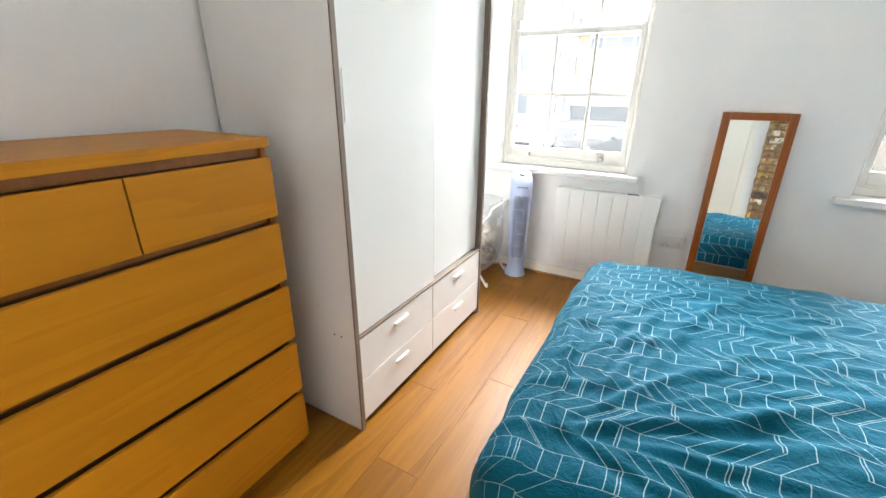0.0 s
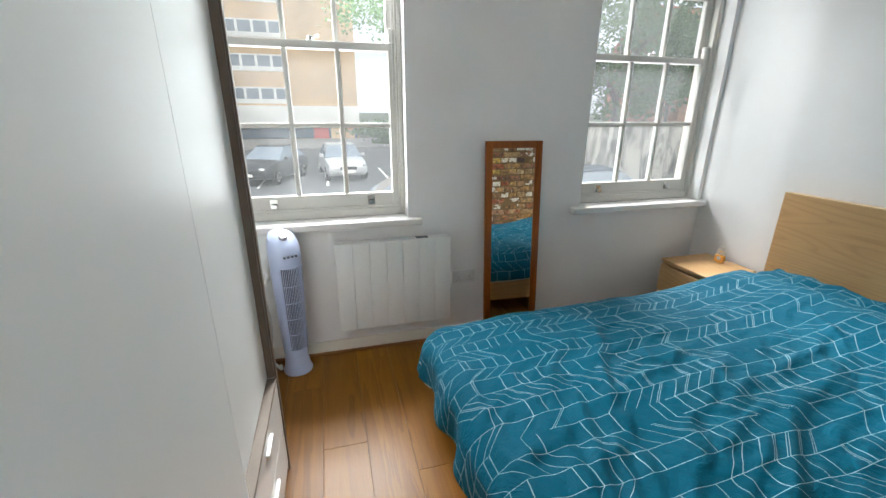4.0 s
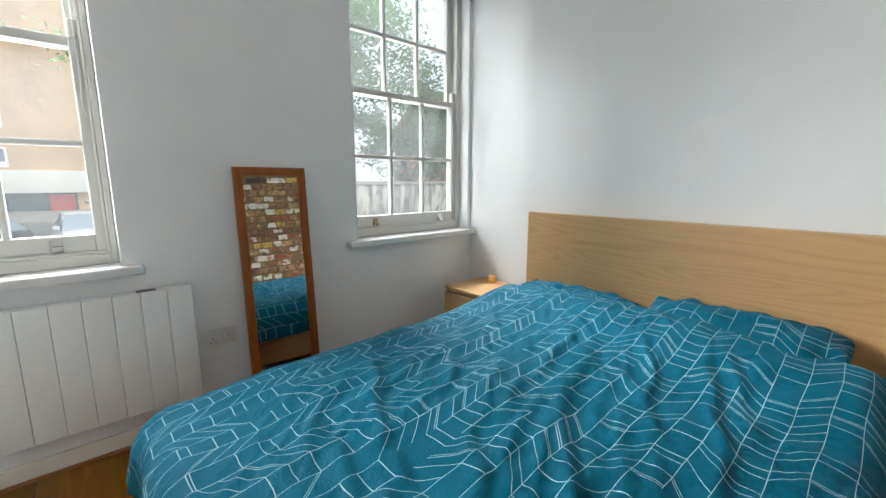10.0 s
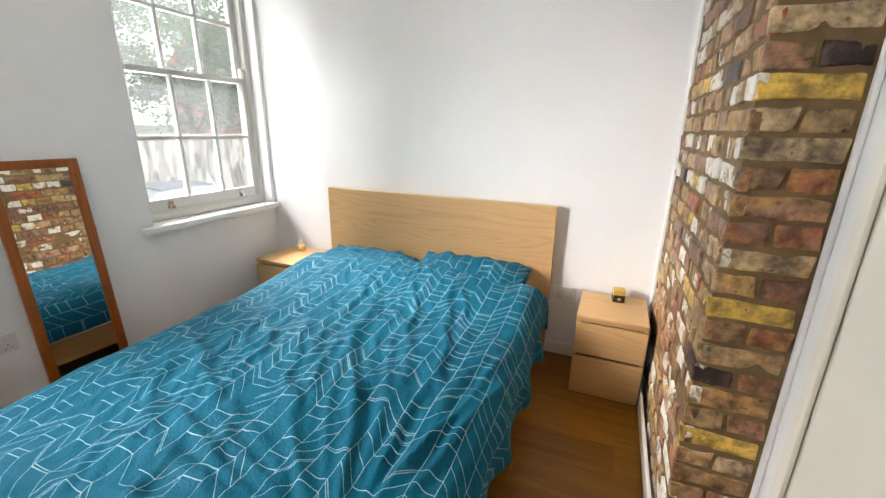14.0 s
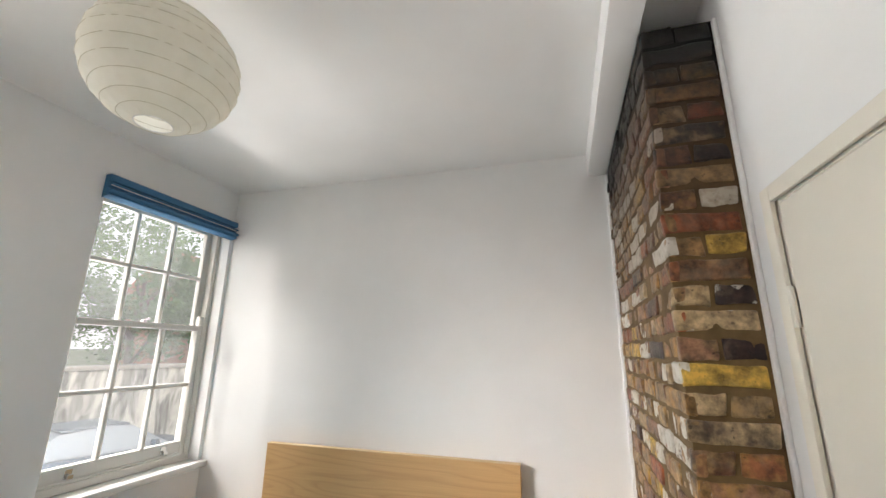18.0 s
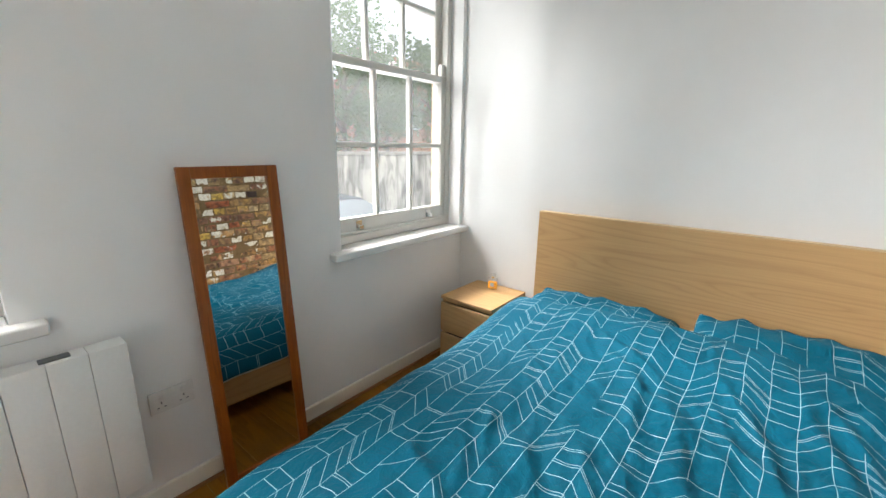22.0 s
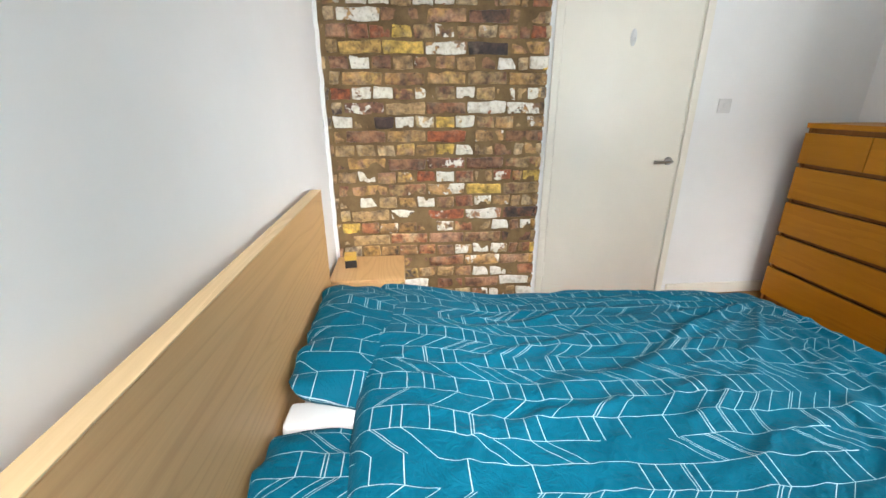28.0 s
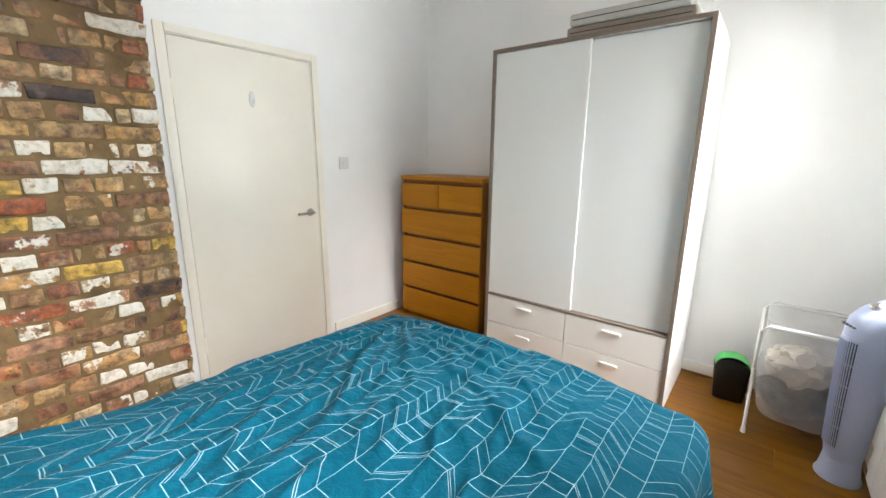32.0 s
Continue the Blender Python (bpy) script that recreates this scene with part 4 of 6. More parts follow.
# ---- bed ----
HB0, HB1 = -2.258, -0.599
bed = thing("bed", (-1.05, (HB0 + HB1) / 2, 0), "double bed frame in oak veneer with a tall plain headboard", "bed")
hb = part("headboard", box(-0.074, -0.032, HB0, HB1, 0.05, 0.9985, 0.0015, 1), OAK_Y, bed)
part("headboard_edge", box(-0.0745, -0.0315, HB0 - 0.0005, HB1 + 0.0005, 0.9988, 1.0035, 0.001, 1), OAK_EDGE, hb, "pale solid edge strip")
BF = -2.115
for y0, y1 in ((HB0 + 0.045, HB0 + 0.070), (HB1 - 0.070, HB1 - 0.045)):
    part("side_rail", box(BF + 0.022, -0.0755, y0, y1, 0.11, 0.38, 0.003), OAK_X, bed)
part("foot_board", box(BF, BF + 0.0215, HB0 + 0.045, HB1 - 0.045, 0.10, 0.38, 0.003), OAK_Y, bed)
for y in (HB0 + 0.085, HB1 - 0.085):
    for x in (BF + 0.05, -0.12):
        part("leg", box(x - 0.022, x + 0.022, y - 0.012, y + 0.012, 0.011, 0.12, 0.003), OAK_X, bed)
part("slat_base", box(BF + 0.03, -0.07, HB0 + 0.075, HB1 - 0.075, 0.26, 0.285), OAK_X, bed, smooth=False)
mt = thing("mattress", (-1.05, -1.43, 0.286), "white mattress on the bed base under the duvet", "mattress")
part("ticking", box(-2.03, -0.085, HB0 + 0.10, HB1 - 0.10, 0.287, 0.455, 0.045, 4), LINEN, mt)


def pillow(cx, cy, cz, lx, ly, th, tilt, yaw, label, seed):
    e = thing("pillow", (cx, cy, cz), label, "pillow", "pillows", turn=(0, tilt, yaw))
    bm = bmesh.new()
    nu, nv = 40, 52
    uvs = {}
    grids = []
    for side in (1, -1):
        g = []
        for i in range(nu + 1):
            rowv = []
            for j in range(nv + 1):
                u, v = 2 * i / nu - 1, 2 * j / nv - 1
                prof = max(0.0, (1 - abs(u) ** 2.6) * (1 - abs(v) ** 3.2)) ** 0.55
                pin = 1 - 0.06 * (1 - abs(v)) * 0 - 0.05 * (abs(u) * abs(v)) ** 4
                x = u * lx / 2 * (1 - 0.05 * (1 - v * v)) * pin
                y = v * ly / 2 * (1 - 0.04 * (1 - u * u)) * pin
                z = side * (th / 2) * prof + 0.003
                z += 0.020 * prof * noise.noise(Vector((x * 5, y * 5, seed + side))) + 0.010 * noise.noise(Vector((x * 13, y * 13, seed)))
                z += 0.042 * (abs(u) ** 6 + abs(v) ** 8) * noise.noise(Vector((x * 8, y * 13, seed + 3)))
                x += 0.024 * abs(u) ** 4 * noise.noise(Vector((y * 13, seed, 0)))
                vert = bm.verts.new((x, y, z))
                uvs[vert] = (x + 0.3 + seed * 0.37, y + 0.1 + seed * 0.21)
                rowv.append(vert)
            g.append(rowv)
        grids.append(g)
        for i in range(nu):
            for j in range(nv):
                f = (g[i][j], g[i + 1][j], g[i + 1][j + 1], g[i][j + 1])
                bm.faces.new(f if side > 0 else f[::-1])
    lay = bm.loops.layers.uv.new("cloth")
    for f in bm.faces:
        for lp in f.loops:
            lp[lay].uv = uvs[lp.vert]
    bmesh.ops.remove_doubles(bm, verts=bm.verts[:], dist=0.0005)
    part("pillowcase", bm, TEAL, e, local=True)
    return e


p1 = pillow(-0.300, -1.02, 0.515, 0.46, 0.72, 0.13, -13, 0, "teal pillow with white line print propped against the headboard", 1)
p2 = pillow(-0.300, -1.79, 0.545, 0.46, 0.74, 0.17, -16, 1, "plump teal pillow with white line print beside another pillow", 4)
u1 = thing("sheet_edge", (-0.30, -1.395, 0.52), "white inner sheet showing between the two pillows", "sheet")
bm = box(-0.42, -0.085, -1.505, -1.395, 0.47, 0.535, 0.02, 3)
for v in bm.verts:
    v.co += Vector((0, 0.010 * noise.noise(v.co * 8), 0.012 * noise.noise(v.co * 11)))
part("cloth", bm, LINEN, u1)


def duvet():
    """Cloth draped over mattress and pillows, hanging over the foot and both sides."""
    nu, nv = 280, 250
    top = 0.505
    x_head, x_edge = -0.285, -2.06
    y_lo, y_hi = HB0 + 0.10, HB1 - 0.10
    over_foot, over_s, over_n = 0.30, 0.31, 0.29
    R = 0.14
    Lu = (x_head - x_edge) + over_foot
    Lv = (y_hi - y_lo) + over_s + over_n

    def drape(s, length):
        """Outward shift and drop for an arc length s past the edge."""
        if s <= 0:
            return 0.0, 0.0
        q = min(s / R, 1.25)
        out, dn = R * math.sin(q), R * (1 - math.cos(q))
        rest = max(0.0, s - R * 1.25)
        return out + 0.10 * rest, dn + 0.98 * rest
    rnd = random.Random(11)
    gu = np.linspace(0, Lu, nu + 1)[:, None] + np.zeros((1, nv + 1))
    gv = np.linspace(-over_s, Lv - over_s, nv + 1)[None, :] + np.zeros((nu + 1, 1))
    crease = np.zeros((nu + 1, nv + 1))
    # soft folds that run together at the south-west corner of the foot, where the cloth is pulled tight
    du, dv = 1.74 - gu, gv - 0.10
    dv = dv + 0.02 * np.sin(du * 6.0) * np.clip(np.abs(du), 0, 1)
    r = np.hypot(du, dv)
    th = np.arctan2(dv, du)
    for k in range(19):
        a = radians(-14 + 112 * (k + rnd.uniform(-0.35, 0.35)) / 18)
        reach = rnd.uniform(0.45, 1.5)
        amp = rnd.uniform(0.009, 0.019)
        wid = (0.010 + 0.011 * np.clip(r, 0, 1.2)) * rnd.uniform(0.8, 1.35)
        turn = th - a + rnd.uniform(-0.12, 0.12) * r + 0.03 * np.sin(r * rnd.uniform(5, 9) + k)
        across = r * np.sin(turn)
        live = np.clip(np.cos(turn), 0, 1) ** 2 * np.clip(r / 0.16, 0, 1) * np.clip(1.15 - r / reach, 0, 1) ** 0.7
        crease += amp * live * (np.exp(-(across / wid) ** 2) - 0.5 * np.exp(-((across + wid * 2.1) / (wid * 1.5)) ** 2))
    # loose folds down the bed and small crumples between them
    for k in range(260):
        small = k >= 44
        su0 = rnd.uniform(0.02, 1.55)
        sv0 = rnd.uniform(0.05, 1.4)
        ang = math.atan2(-(sv0 - 1.05) * 0.45 - 0.72, 1.0) + rnd.uniform(-0.28, 0.28)
        if small:
            ang = rnd.uniform(-1.4, 0.9) if k % 2 else ang + rnd.uniform(-0.35, 0.35)
        ln = rnd.uniform(0.10, 0.30) if small else rnd.uniform(0.40, 0.95)
        amp = rnd.uniform(0.002, 0.005) if small else rnd.uniform(0.004, 0.009)
        wid = rnd.uniform(0.010, 0.020) if small else rnd.uniform(0.013, 0.024)
        bend = rnd.uniform(-0.22, 0.22)
        ca, sa = math.cos(ang), math.sin(ang)
        along = (gu - su0) * ca + (gv - sv0) * sa
        across = -(gu - su0) * sa + (gv - sv0) * ca - bend * along * along / ln * 0.6 - 0.012 * np.sin(along * 19 + k)
        taper = np.clip(1 - (2 * along / ln - 1) ** 2, 0, 1) ** 0.8
        side = np.where(across > 0, 1.0, 1.6)
        crease += amp * taper * (np.exp(-(across * side / wid) ** 2) - 0.4 * np.exp(-((across + wid * 2.0) / (wid * 1.5)) ** 2))
    crease = 0.036 * np.tanh(crease / 0.036)
    for _ in range(2):
        soft = np.pad(crease, 1, mode='edge')
        crease = (soft[:-2, 1:-1] + soft[2:, 1:-1] + soft[1:-1, :-2] + soft[1:-1, 2:] + 2 * soft[1:-1, 1:-1]) / 6
    bm = bmesh.new()
    grid = []
    uvs = {}
    for i in range(nu + 1):
        rowv = []
        su = Lu * i / nu
        for j in range(nv + 1):
            sv = Lv * j / nv - over_s
            hang_u = su - (x_head - x_edge)
            ox, dx = drape(hang_u, over_foot)
            if sv < 0:
                oy, dy = drape(-sv, over_s)
                y = y_lo - oy
            elif sv > y_hi - y_lo:
                oy, dy = drape(sv - (y_hi - y_lo), over_n)
                y = y_hi + oy
            else:
                oy, dy = 0.0, 0.0
                y = y_lo + sv
            x = x_head - min(su, x_head - x_edge) - ox
            drop = max(dx, dy)
            if dx > 0 and dy > 0:
                # rounded corner: the cloth falls away along the diagonal
                hv = -sv if sv < 0 else sv - (y_hi - y_lo)
                far = math.hypot(hang_u, hv)
                out, drop = drape(far * 0.93, over_foot)
                x = x_edge - out * hang_u / far
                y = y_lo - out * hv / far if sv < 0 else y_hi + out * hv / far
            # crown over the sleeper's middle and over the pillows
            yc = (y - (y_lo + y_hi) / 2) / ((y_hi - y_lo) / 2)
            crown = 0.04 * max(0.0, 1 - yc * yc)
            head = math.exp(-((x + 0.36) / 0.30) ** 2)
            z = top + crown + 0.080 * head - 0.035 * max(0.0, min(1.0, (-1.1 - x) / 0.9)) ** 2 - drop - 0.05 * max(0.0, 1 - su / 0.05) ** 2
            p = Vector((x, y, 0.0))
            z += float(crease[i, j])
            z += 0.016 * noise.noise(p * 3.2 + Vector((0, 0, 7))) + 0.006 * noise.noise(p * 9 + Vector((2, 0, 3)))
            # hems billow
            if drop > 0.05:
                b = min(1, (drop - 0.05) / 0.2)
                wv = math.sin((x + y) * 17 + noise.noise(p * 3) * 3)
                if dx > dy:
                    x -= 0.026 * b * wv
                else:
                    y += 0.024 * b * wv * (-1 if y < -1.4 else 1)
                z += 0.02 * b * noise.noise(p * 4 + Vector((1, 8, 2)))
            vert = bm.verts.new((x, y, z))
            uvs[vert] = (su + 0.012 * noise.noise(p * 3 + Vector((4, 4, 4))) + 0.35 * float(crease[i, j]), sv + 3 + 0.010 * noise.noise(p * 4 + Vector((7, 1, 4))) + 0.3 * float(crease[i, j]))
            rowv.append(vert)
        grid.append(rowv)
    for i in range(nu):
        for j in range(nv):
            bm.faces.new((grid[i][j], grid[i + 1][j], grid[i + 1][j + 1], grid[i][j + 1]))
    lay = bm.loops.layers.uv.new("cloth")
    for f in bm.faces:
        for lp in f.loops:
            lp[lay].uv = uvs[lp.vert]
    e = thing("duvet", (-1.3, -1.43, 0.5), "rumpled teal duvet printed with white chevron lines over the bed", "duvet")
    # white lining that shows below the hem at the foot and the sides
    hem = bmesh.new()
    border = [grid[nu - 0][j].co.copy() for j in range(nv + 1)]
    left = [grid[i][0].co.copy() for i in range(nu // 3, nu + 1)]
    right = [grid[i][nv].co.copy() for i in range(nu, nu // 3 - 1, -1)]
    line = left + border[1:-1] + right
    mid_ = Vector((-1.2, (y_lo + y_hi) / 2, 0))
    rows_ = []
    for k, (inset, up) in enumerate(((0.012, 0.05), (0.014, 0.0), (0.020, -0.014), (0.030, -0.010), (0.034, 0.04))):
        r_ = []
        for q, c_ in enumerate(line):
            d_ = (mid_ - c_)
            d_.z = 0
            d_.normalize()
            r_.append(hem.verts.new(c_ + d_ * inset + Vector((0, 0, up + 0.008 * noise.noise(Vector((q * 0.11, 2, 5)))))))
        rows_.append(r_)
    for a_, b_ in zip(rows_, rows_[1:]):
        for q in range(len(line) - 1):
            hem.faces.new((a_[q], a_[q + 1], b_[q + 1], b_[q]))
    ob = part("duvet_cover", bm, TEAL, e)
    part("lining", hem, LINEN, e, "white lining showing under the hem")
    if ob.data.polygons[nu * nv // 2].normal.z < 0:
        ob.data.flip_normals()
    m = ob.modifiers.new("thickness", 'SOLIDIFY')
    m.thickness, m.offset = 0.040, -1
    return e


duvet()

# ---- tower fan ----
FX, FY = -2.81, -0.128
fan = thing("tower_fan", (FX, FY, 0.011), "tall pale lilac plastic tower fan with a dark grille", "fan", turn=(0, 0, 24))


def oval(z, rx, ry, bm, n=32, cy=0.0):
    return [bm.verts.new((rx * math.cos(2 * math.pi * k / n), cy + ry * math.sin(2 * math.pi * k / n), z)) for k in range(n)]


def loft(sections, bm=None):
    bm = bm or bmesh.new()
    rs = [oval(z, rx, ry, bm, 32, cy) for z, rx, ry, cy in sections]
    for m, n in zip(rs, rs[1:]):
        for j in range(32):
            bm.faces.new((m[j], m[(j + 1) % 32], n[(j + 1) % 32], n[j]))
    bm.faces.new(rs[0][::-1])
    bm.faces.new(rs[-1])
    return bm


FAN = [(0.09, 0.060, 0.063, 0), (0.13, 0.064, 0.068, 0), (0.35, 0.072, 0.080, 0), (0.60, 0.079, 0.09, 0), (0.70, 0.081, 0.092, 0), (0.755, 0.079, 0.088, 0.003), (0.785, 0.068, 0.072, 0.01), (0.795, 0.05, 0.05, 0.015)]
part("base", loft([(0, 0.080, 0.081, 0), (0.008, 0.080, 0.081, 0), (0.025, 0.072, 0.074, 0), (0.06, 0.066, 0.068, 0), (0.10, 0.061, 0.064, 0)]), LILAC, fan, local=True)
bm = loft(FAN)
for v in bm.verts:
    if v.co.z > 0.69:
        v.co.z += (v.co.z - 0.69) * 0.42 * v.co.y / 0.09
body = part("body", bm, LILAC, fan, local=True)


def on_fan(z, q, off):
    """A point just off the front of the fan at height z, q degrees round from its middle."""
    for (z0, a0, b0, c0), (z1, a1, b1, c1) in zip(FAN, FAN[1:]):
        if z0 <= z <= z1:
            f = (z - z0) / (z1 - z0)
            return (((a0 + (a1 - a0) * f) + off) * math.sin(radians(q)), -((b0 + (b1 - b0) * f) + off) * math.cos(radians(q)), z)


def fan_strip(q0, q1, z0, z1, off):
    """A thin curved strip that lies on the front of the fan."""
    bm = bmesh.new()
    nq, nz = max(1, round((q1 - q0) / 6)), max(1, round((z1 - z0) / 0.06))
    outer, inner = [], []
    for lst, o in ((outer, off), (inner, -0.002)):
        for i in range(nz + 1):
            lst.append([bm.verts.new(on_fan(z0 + (z1 - z0) * i / nz, q0 + (q1 - q0) * j / nq, o)) for j in range(nq + 1)])
    for i in range(nz):
        for j in range(nq):
            bm.faces.new((outer[i][j], outer[i][j + 1], outer[i + 1][j + 1], outer[i + 1][j]))
        bm.faces.new((outer[i][0], outer[i + 1][0], inner[i + 1][0], inner[i][0]))
        bm.faces.new((outer[i][nq], inner[i][nq], inner[i + 1][nq], outer[i + 1][nq]))
    for j in range(nq):
        bm.faces.new((outer[0][j], inner[0][j], inner[0][j + 1], outer[0][j + 1]))
        bm.faces.new((outer[nz][j], outer[nz][j + 1], inner[nz][j + 1], inner[nz][j]))
    return bm


part("grille_frame", fan_strip(-44, 44, 0.145, 0.66, 0.0025), LILAC, body, local=True)
part("grille_recess", fan_strip(-39, 39, 0.16, 0.645, 0.0032), SLOT, body, "dark slotted outlet", local=True)
for k in range(14):
    q = -38.5 + 77 * k / 13
    part("slat", fan_strip(q - 0.95, q + 0.95, 0.16, 0.645, 0.0075), LILAC, body, local=True, smooth=False)
for k in range(1, 5):
    z = 0.162 + 0.48 * k / 5
    part("cross_bar", fan_strip(-39, 39, z - 0.002, z + 0.002, 0.0055), LILAC, body, local=True, smooth=False)
for k in range(4):
    bm = lathe([(0.006, 0), (0.006, 0.008), (0.004, 0.010)], None, 14)
    bmesh.ops.transform(bm, matrix=pose(-0.030 + 0.02 * k, -0.086, 0.708, 80), verts=bm.verts[:])
    part("button", bm, GREYP, body, "dark push button", local=True)
bm = lathe([(0.021, 0), (0.021, 0.012), (0.016, 0.018)], None, 22)
bmesh.ops.transform(bm, matrix=pose(0, -0.012, 0.790, 24), verts=bm.verts[:])
part("timer_dial", bm, STEEL, body, "silver-grey timer dial on top", local=True)
part("carry_notch", box(-0.024, 0.024, 0.074, 0.092, 0.70, 0.735, 0.006), GREYP, body, local=True)

# ---- laundry basket ----
lb = thing("laundry_basket", (-3.10, -0.30, 0.011), "white folding laundry stand with a see-through bag of clothes", "laundry basket")
for s, (x0, x1) in enumerate(((-2.905, -3.30), (-3.30, -2.905))):
    pts = []
    y0, y1 = -0.475, -0.115
    top = 0.60
    path = [(x0, y0, 0.012), (x1 if s == 0 else x1, y0, top - 0.03), (x1, y0 + 0.025, top), (x1, y1 - 0.025, top), (x1, y1, top - 0.03), (x0, y1, 0.012)]
    part("tube_frame", tube(path, 0.008), PLASTIC, lb, "bent white steel tube")
    for y in (y0, y1):
        part("foot_cap", lathe([(0.011, 0.0112), (0.011, 0.035), (0.008, 0.04)], None, 12, (x0, y)), PLASTIC, lb)
bm = bmesh.new()
rs = []
for k in range(15):
    z = 0.10 + 0.52 * k / 14
    bulge = 1.0 - 0.22 * (1 - min(1, k / 5.0)) ** 2
    rr_ = []
    for j in range(40):
        q = 2 * math.pi * j / 40
        c, s = math.cos(q), math.sin(q)
        e_ = 0.38
        x = -3.10 + 0.185 * bulge * math.copysign(abs(c) ** e_, c)
        y = -0.295 + 0.165 * bulge * math.copysign(abs(s) ** e_, s)
        w_ = 0.012 * noise.noise(Vector((x * 9, y * 9, z * 5)))
        rr_.append(bm.verts.new((x + w_ * c * 2, y + w_ * s * 2, z + 0.01 * noise.noise(Vector((x * 6, y * 6, 1))))))
    rs.append(rr_)
for m, n in zip(rs, rs[1:]):
    for j in range(40):
        bm.faces.new((m[j], m[(j + 1) % 40], n[(j + 1) % 40], n[j]))
bm.faces.new(rs[0][::-1])
bg = part("bag", bm, BAG, lb, "thin see-through white bag")
mod = bg.modifiers.new("thickness", 'SOLIDIFY')
mod.thickness = 0.001
bm = lathe([(0.036, 0), (0.036, 0.002)], None, 24)
bmesh.ops.transform(bm, matrix=pose(-2.905, -0.30, 0.47, 90, 0, 90), verts=bm.verts[:])
part("round_label", bm, LINEN, bg, "round white label")


def heap(name, c, r, mat, label, seed):
    e = thing(name, c, label, "clothes")
    bm = bmesh.new()
    bmesh.ops.create_icosphere(bm, subdivisions=5, radius=1)
    for v in bm.verts:
        d = v.co.copy()
        v.co = Vector((d.x * r[0], d.y * r[1], d.z * r[2]))
        v.co += 0.03 * noise.noise_vector(d * 2.5 + Vector((seed, 0, 0))) + 0.014 * noise.noise_vector(d * 7 + Vector((0, seed, 0)))
    part("crumpled_cloth", bm, mat, e, local=True)


heap("dark_laundry", (-3.10, -0.295, 0.205), (0.165, 0.148, 0.095), CLOTH_B, "dark grey clothes at the bottom of the laundry bag", 2)
heap("pale_laundry", (-3.09, -0.30, 0.365), (0.158, 0.138, 0.085), CLOTH_A, "off-white clothes heaped in the laundry bag", 6)

# ---- waste bin ----
wb = thing("waste_bin", (-3.24, -0.57, 0.011), "small black plastic waste bin with a green swing lid", "waste bin", turn=(0, 0, 95))
bm = bmesh.new()
rs = []
for z, hx, hy in ((0, 0.085, 0.058), (0.004, 0.088, 0.061), (0.20, 0.10, 0.070), (0.215, 0.104, 0.074), (0.225, 0.103, 0.073)):
    rs.append([bm.verts.new((hx * math.copysign(abs(math.cos(q)) ** 0.3, math.cos(q)), hy * math.copysign(abs(math.sin(q)) ** 0.3, math.sin(q)), z)) for q in [2 * math.pi * (j + 0.5) / 36 for j in range(36)]])
for m, n in zip(rs, rs[1:]):
    for j in range(36):
        bm.faces.new((m[j], m[(j + 1) % 36], n[(j + 1) % 36], n[j]))
bm.faces.new(rs[0][::-1])
bm.faces.new(rs[-1])
part("bin_body", bm, BLACK, wb, local=True)
for y in (-0.068, 0.056):
    bm = bmesh.new()
    a = [bm.verts.new((0.098 * math.cos(math.pi * k / 14), y, 0.224 + 0.058 * math.sin(math.pi * k / 14))) for k in range(15)]
    b = [bm.verts.new((0.098 * math.cos(math.pi * k / 14), y + 0.012, 0.224 + 0.058 * math.sin(math.pi * k / 14))) for k in range(15)]
    bm.faces.new(a)
    bm.faces.new(b[::-1])
    for k in range(14):
        bm.faces.new((a[k], a[k + 1], b[k + 1], b[k]))
    bm.faces.new((a[0], a[-1], b[-1], b[0]))
    part("lid_cheek", bm, BLACK, wb, local=True)
bm = bmesh.new()
ra, rb, rc, rd = [], [], [], []
for k in range(15):
    q = math.pi * (0.04 + 0.92 * k / 14)
    for lst, yy, r in ((ra, -0.055, 0.100), (rb, 0.055, 0.100), (rc, -0.055, 0.095), (rd, 0.055, 0.095)):
        lst.append(bm.verts.new((r * math.cos(q), yy, 0.226 + r * 0.78 * math.sin(q))))
for k in range(14):
    bm.faces.new((ra[k], ra[k + 1], rb[k + 1], rb[k]))
    bm.faces.new((rc[k], rd[k], rd[k + 1], rc[k + 1]))
    bm.faces.new((ra[k], rc[k], rc[k + 1], ra[k + 1]))
    bm.faces.new((rb[k], rb[k + 1], rd[k + 1], rd[k]))
part("swing_lid", bm, GREEN, wb, "green swing lid", local=True)

wb.matrix_basis = wb.matrix_basis @ Matrix.Diagonal((0.86, 0.86, 0.88, 1))

# ---- outside ----
GZ = -1.42
ASPH = paint("asphalt", (0.09, 0.09, 0.092), 0.85, 220, 0.4, 0.25)
PAVE = paint("paving", (0.22, 0.21, 0.20), 0.85, 60, 0.2, 0.15)
EARTH = paint("earth_and_grass", (0.07, 0.085, 0.04), 0.95, 40, 0.5, 0.4)


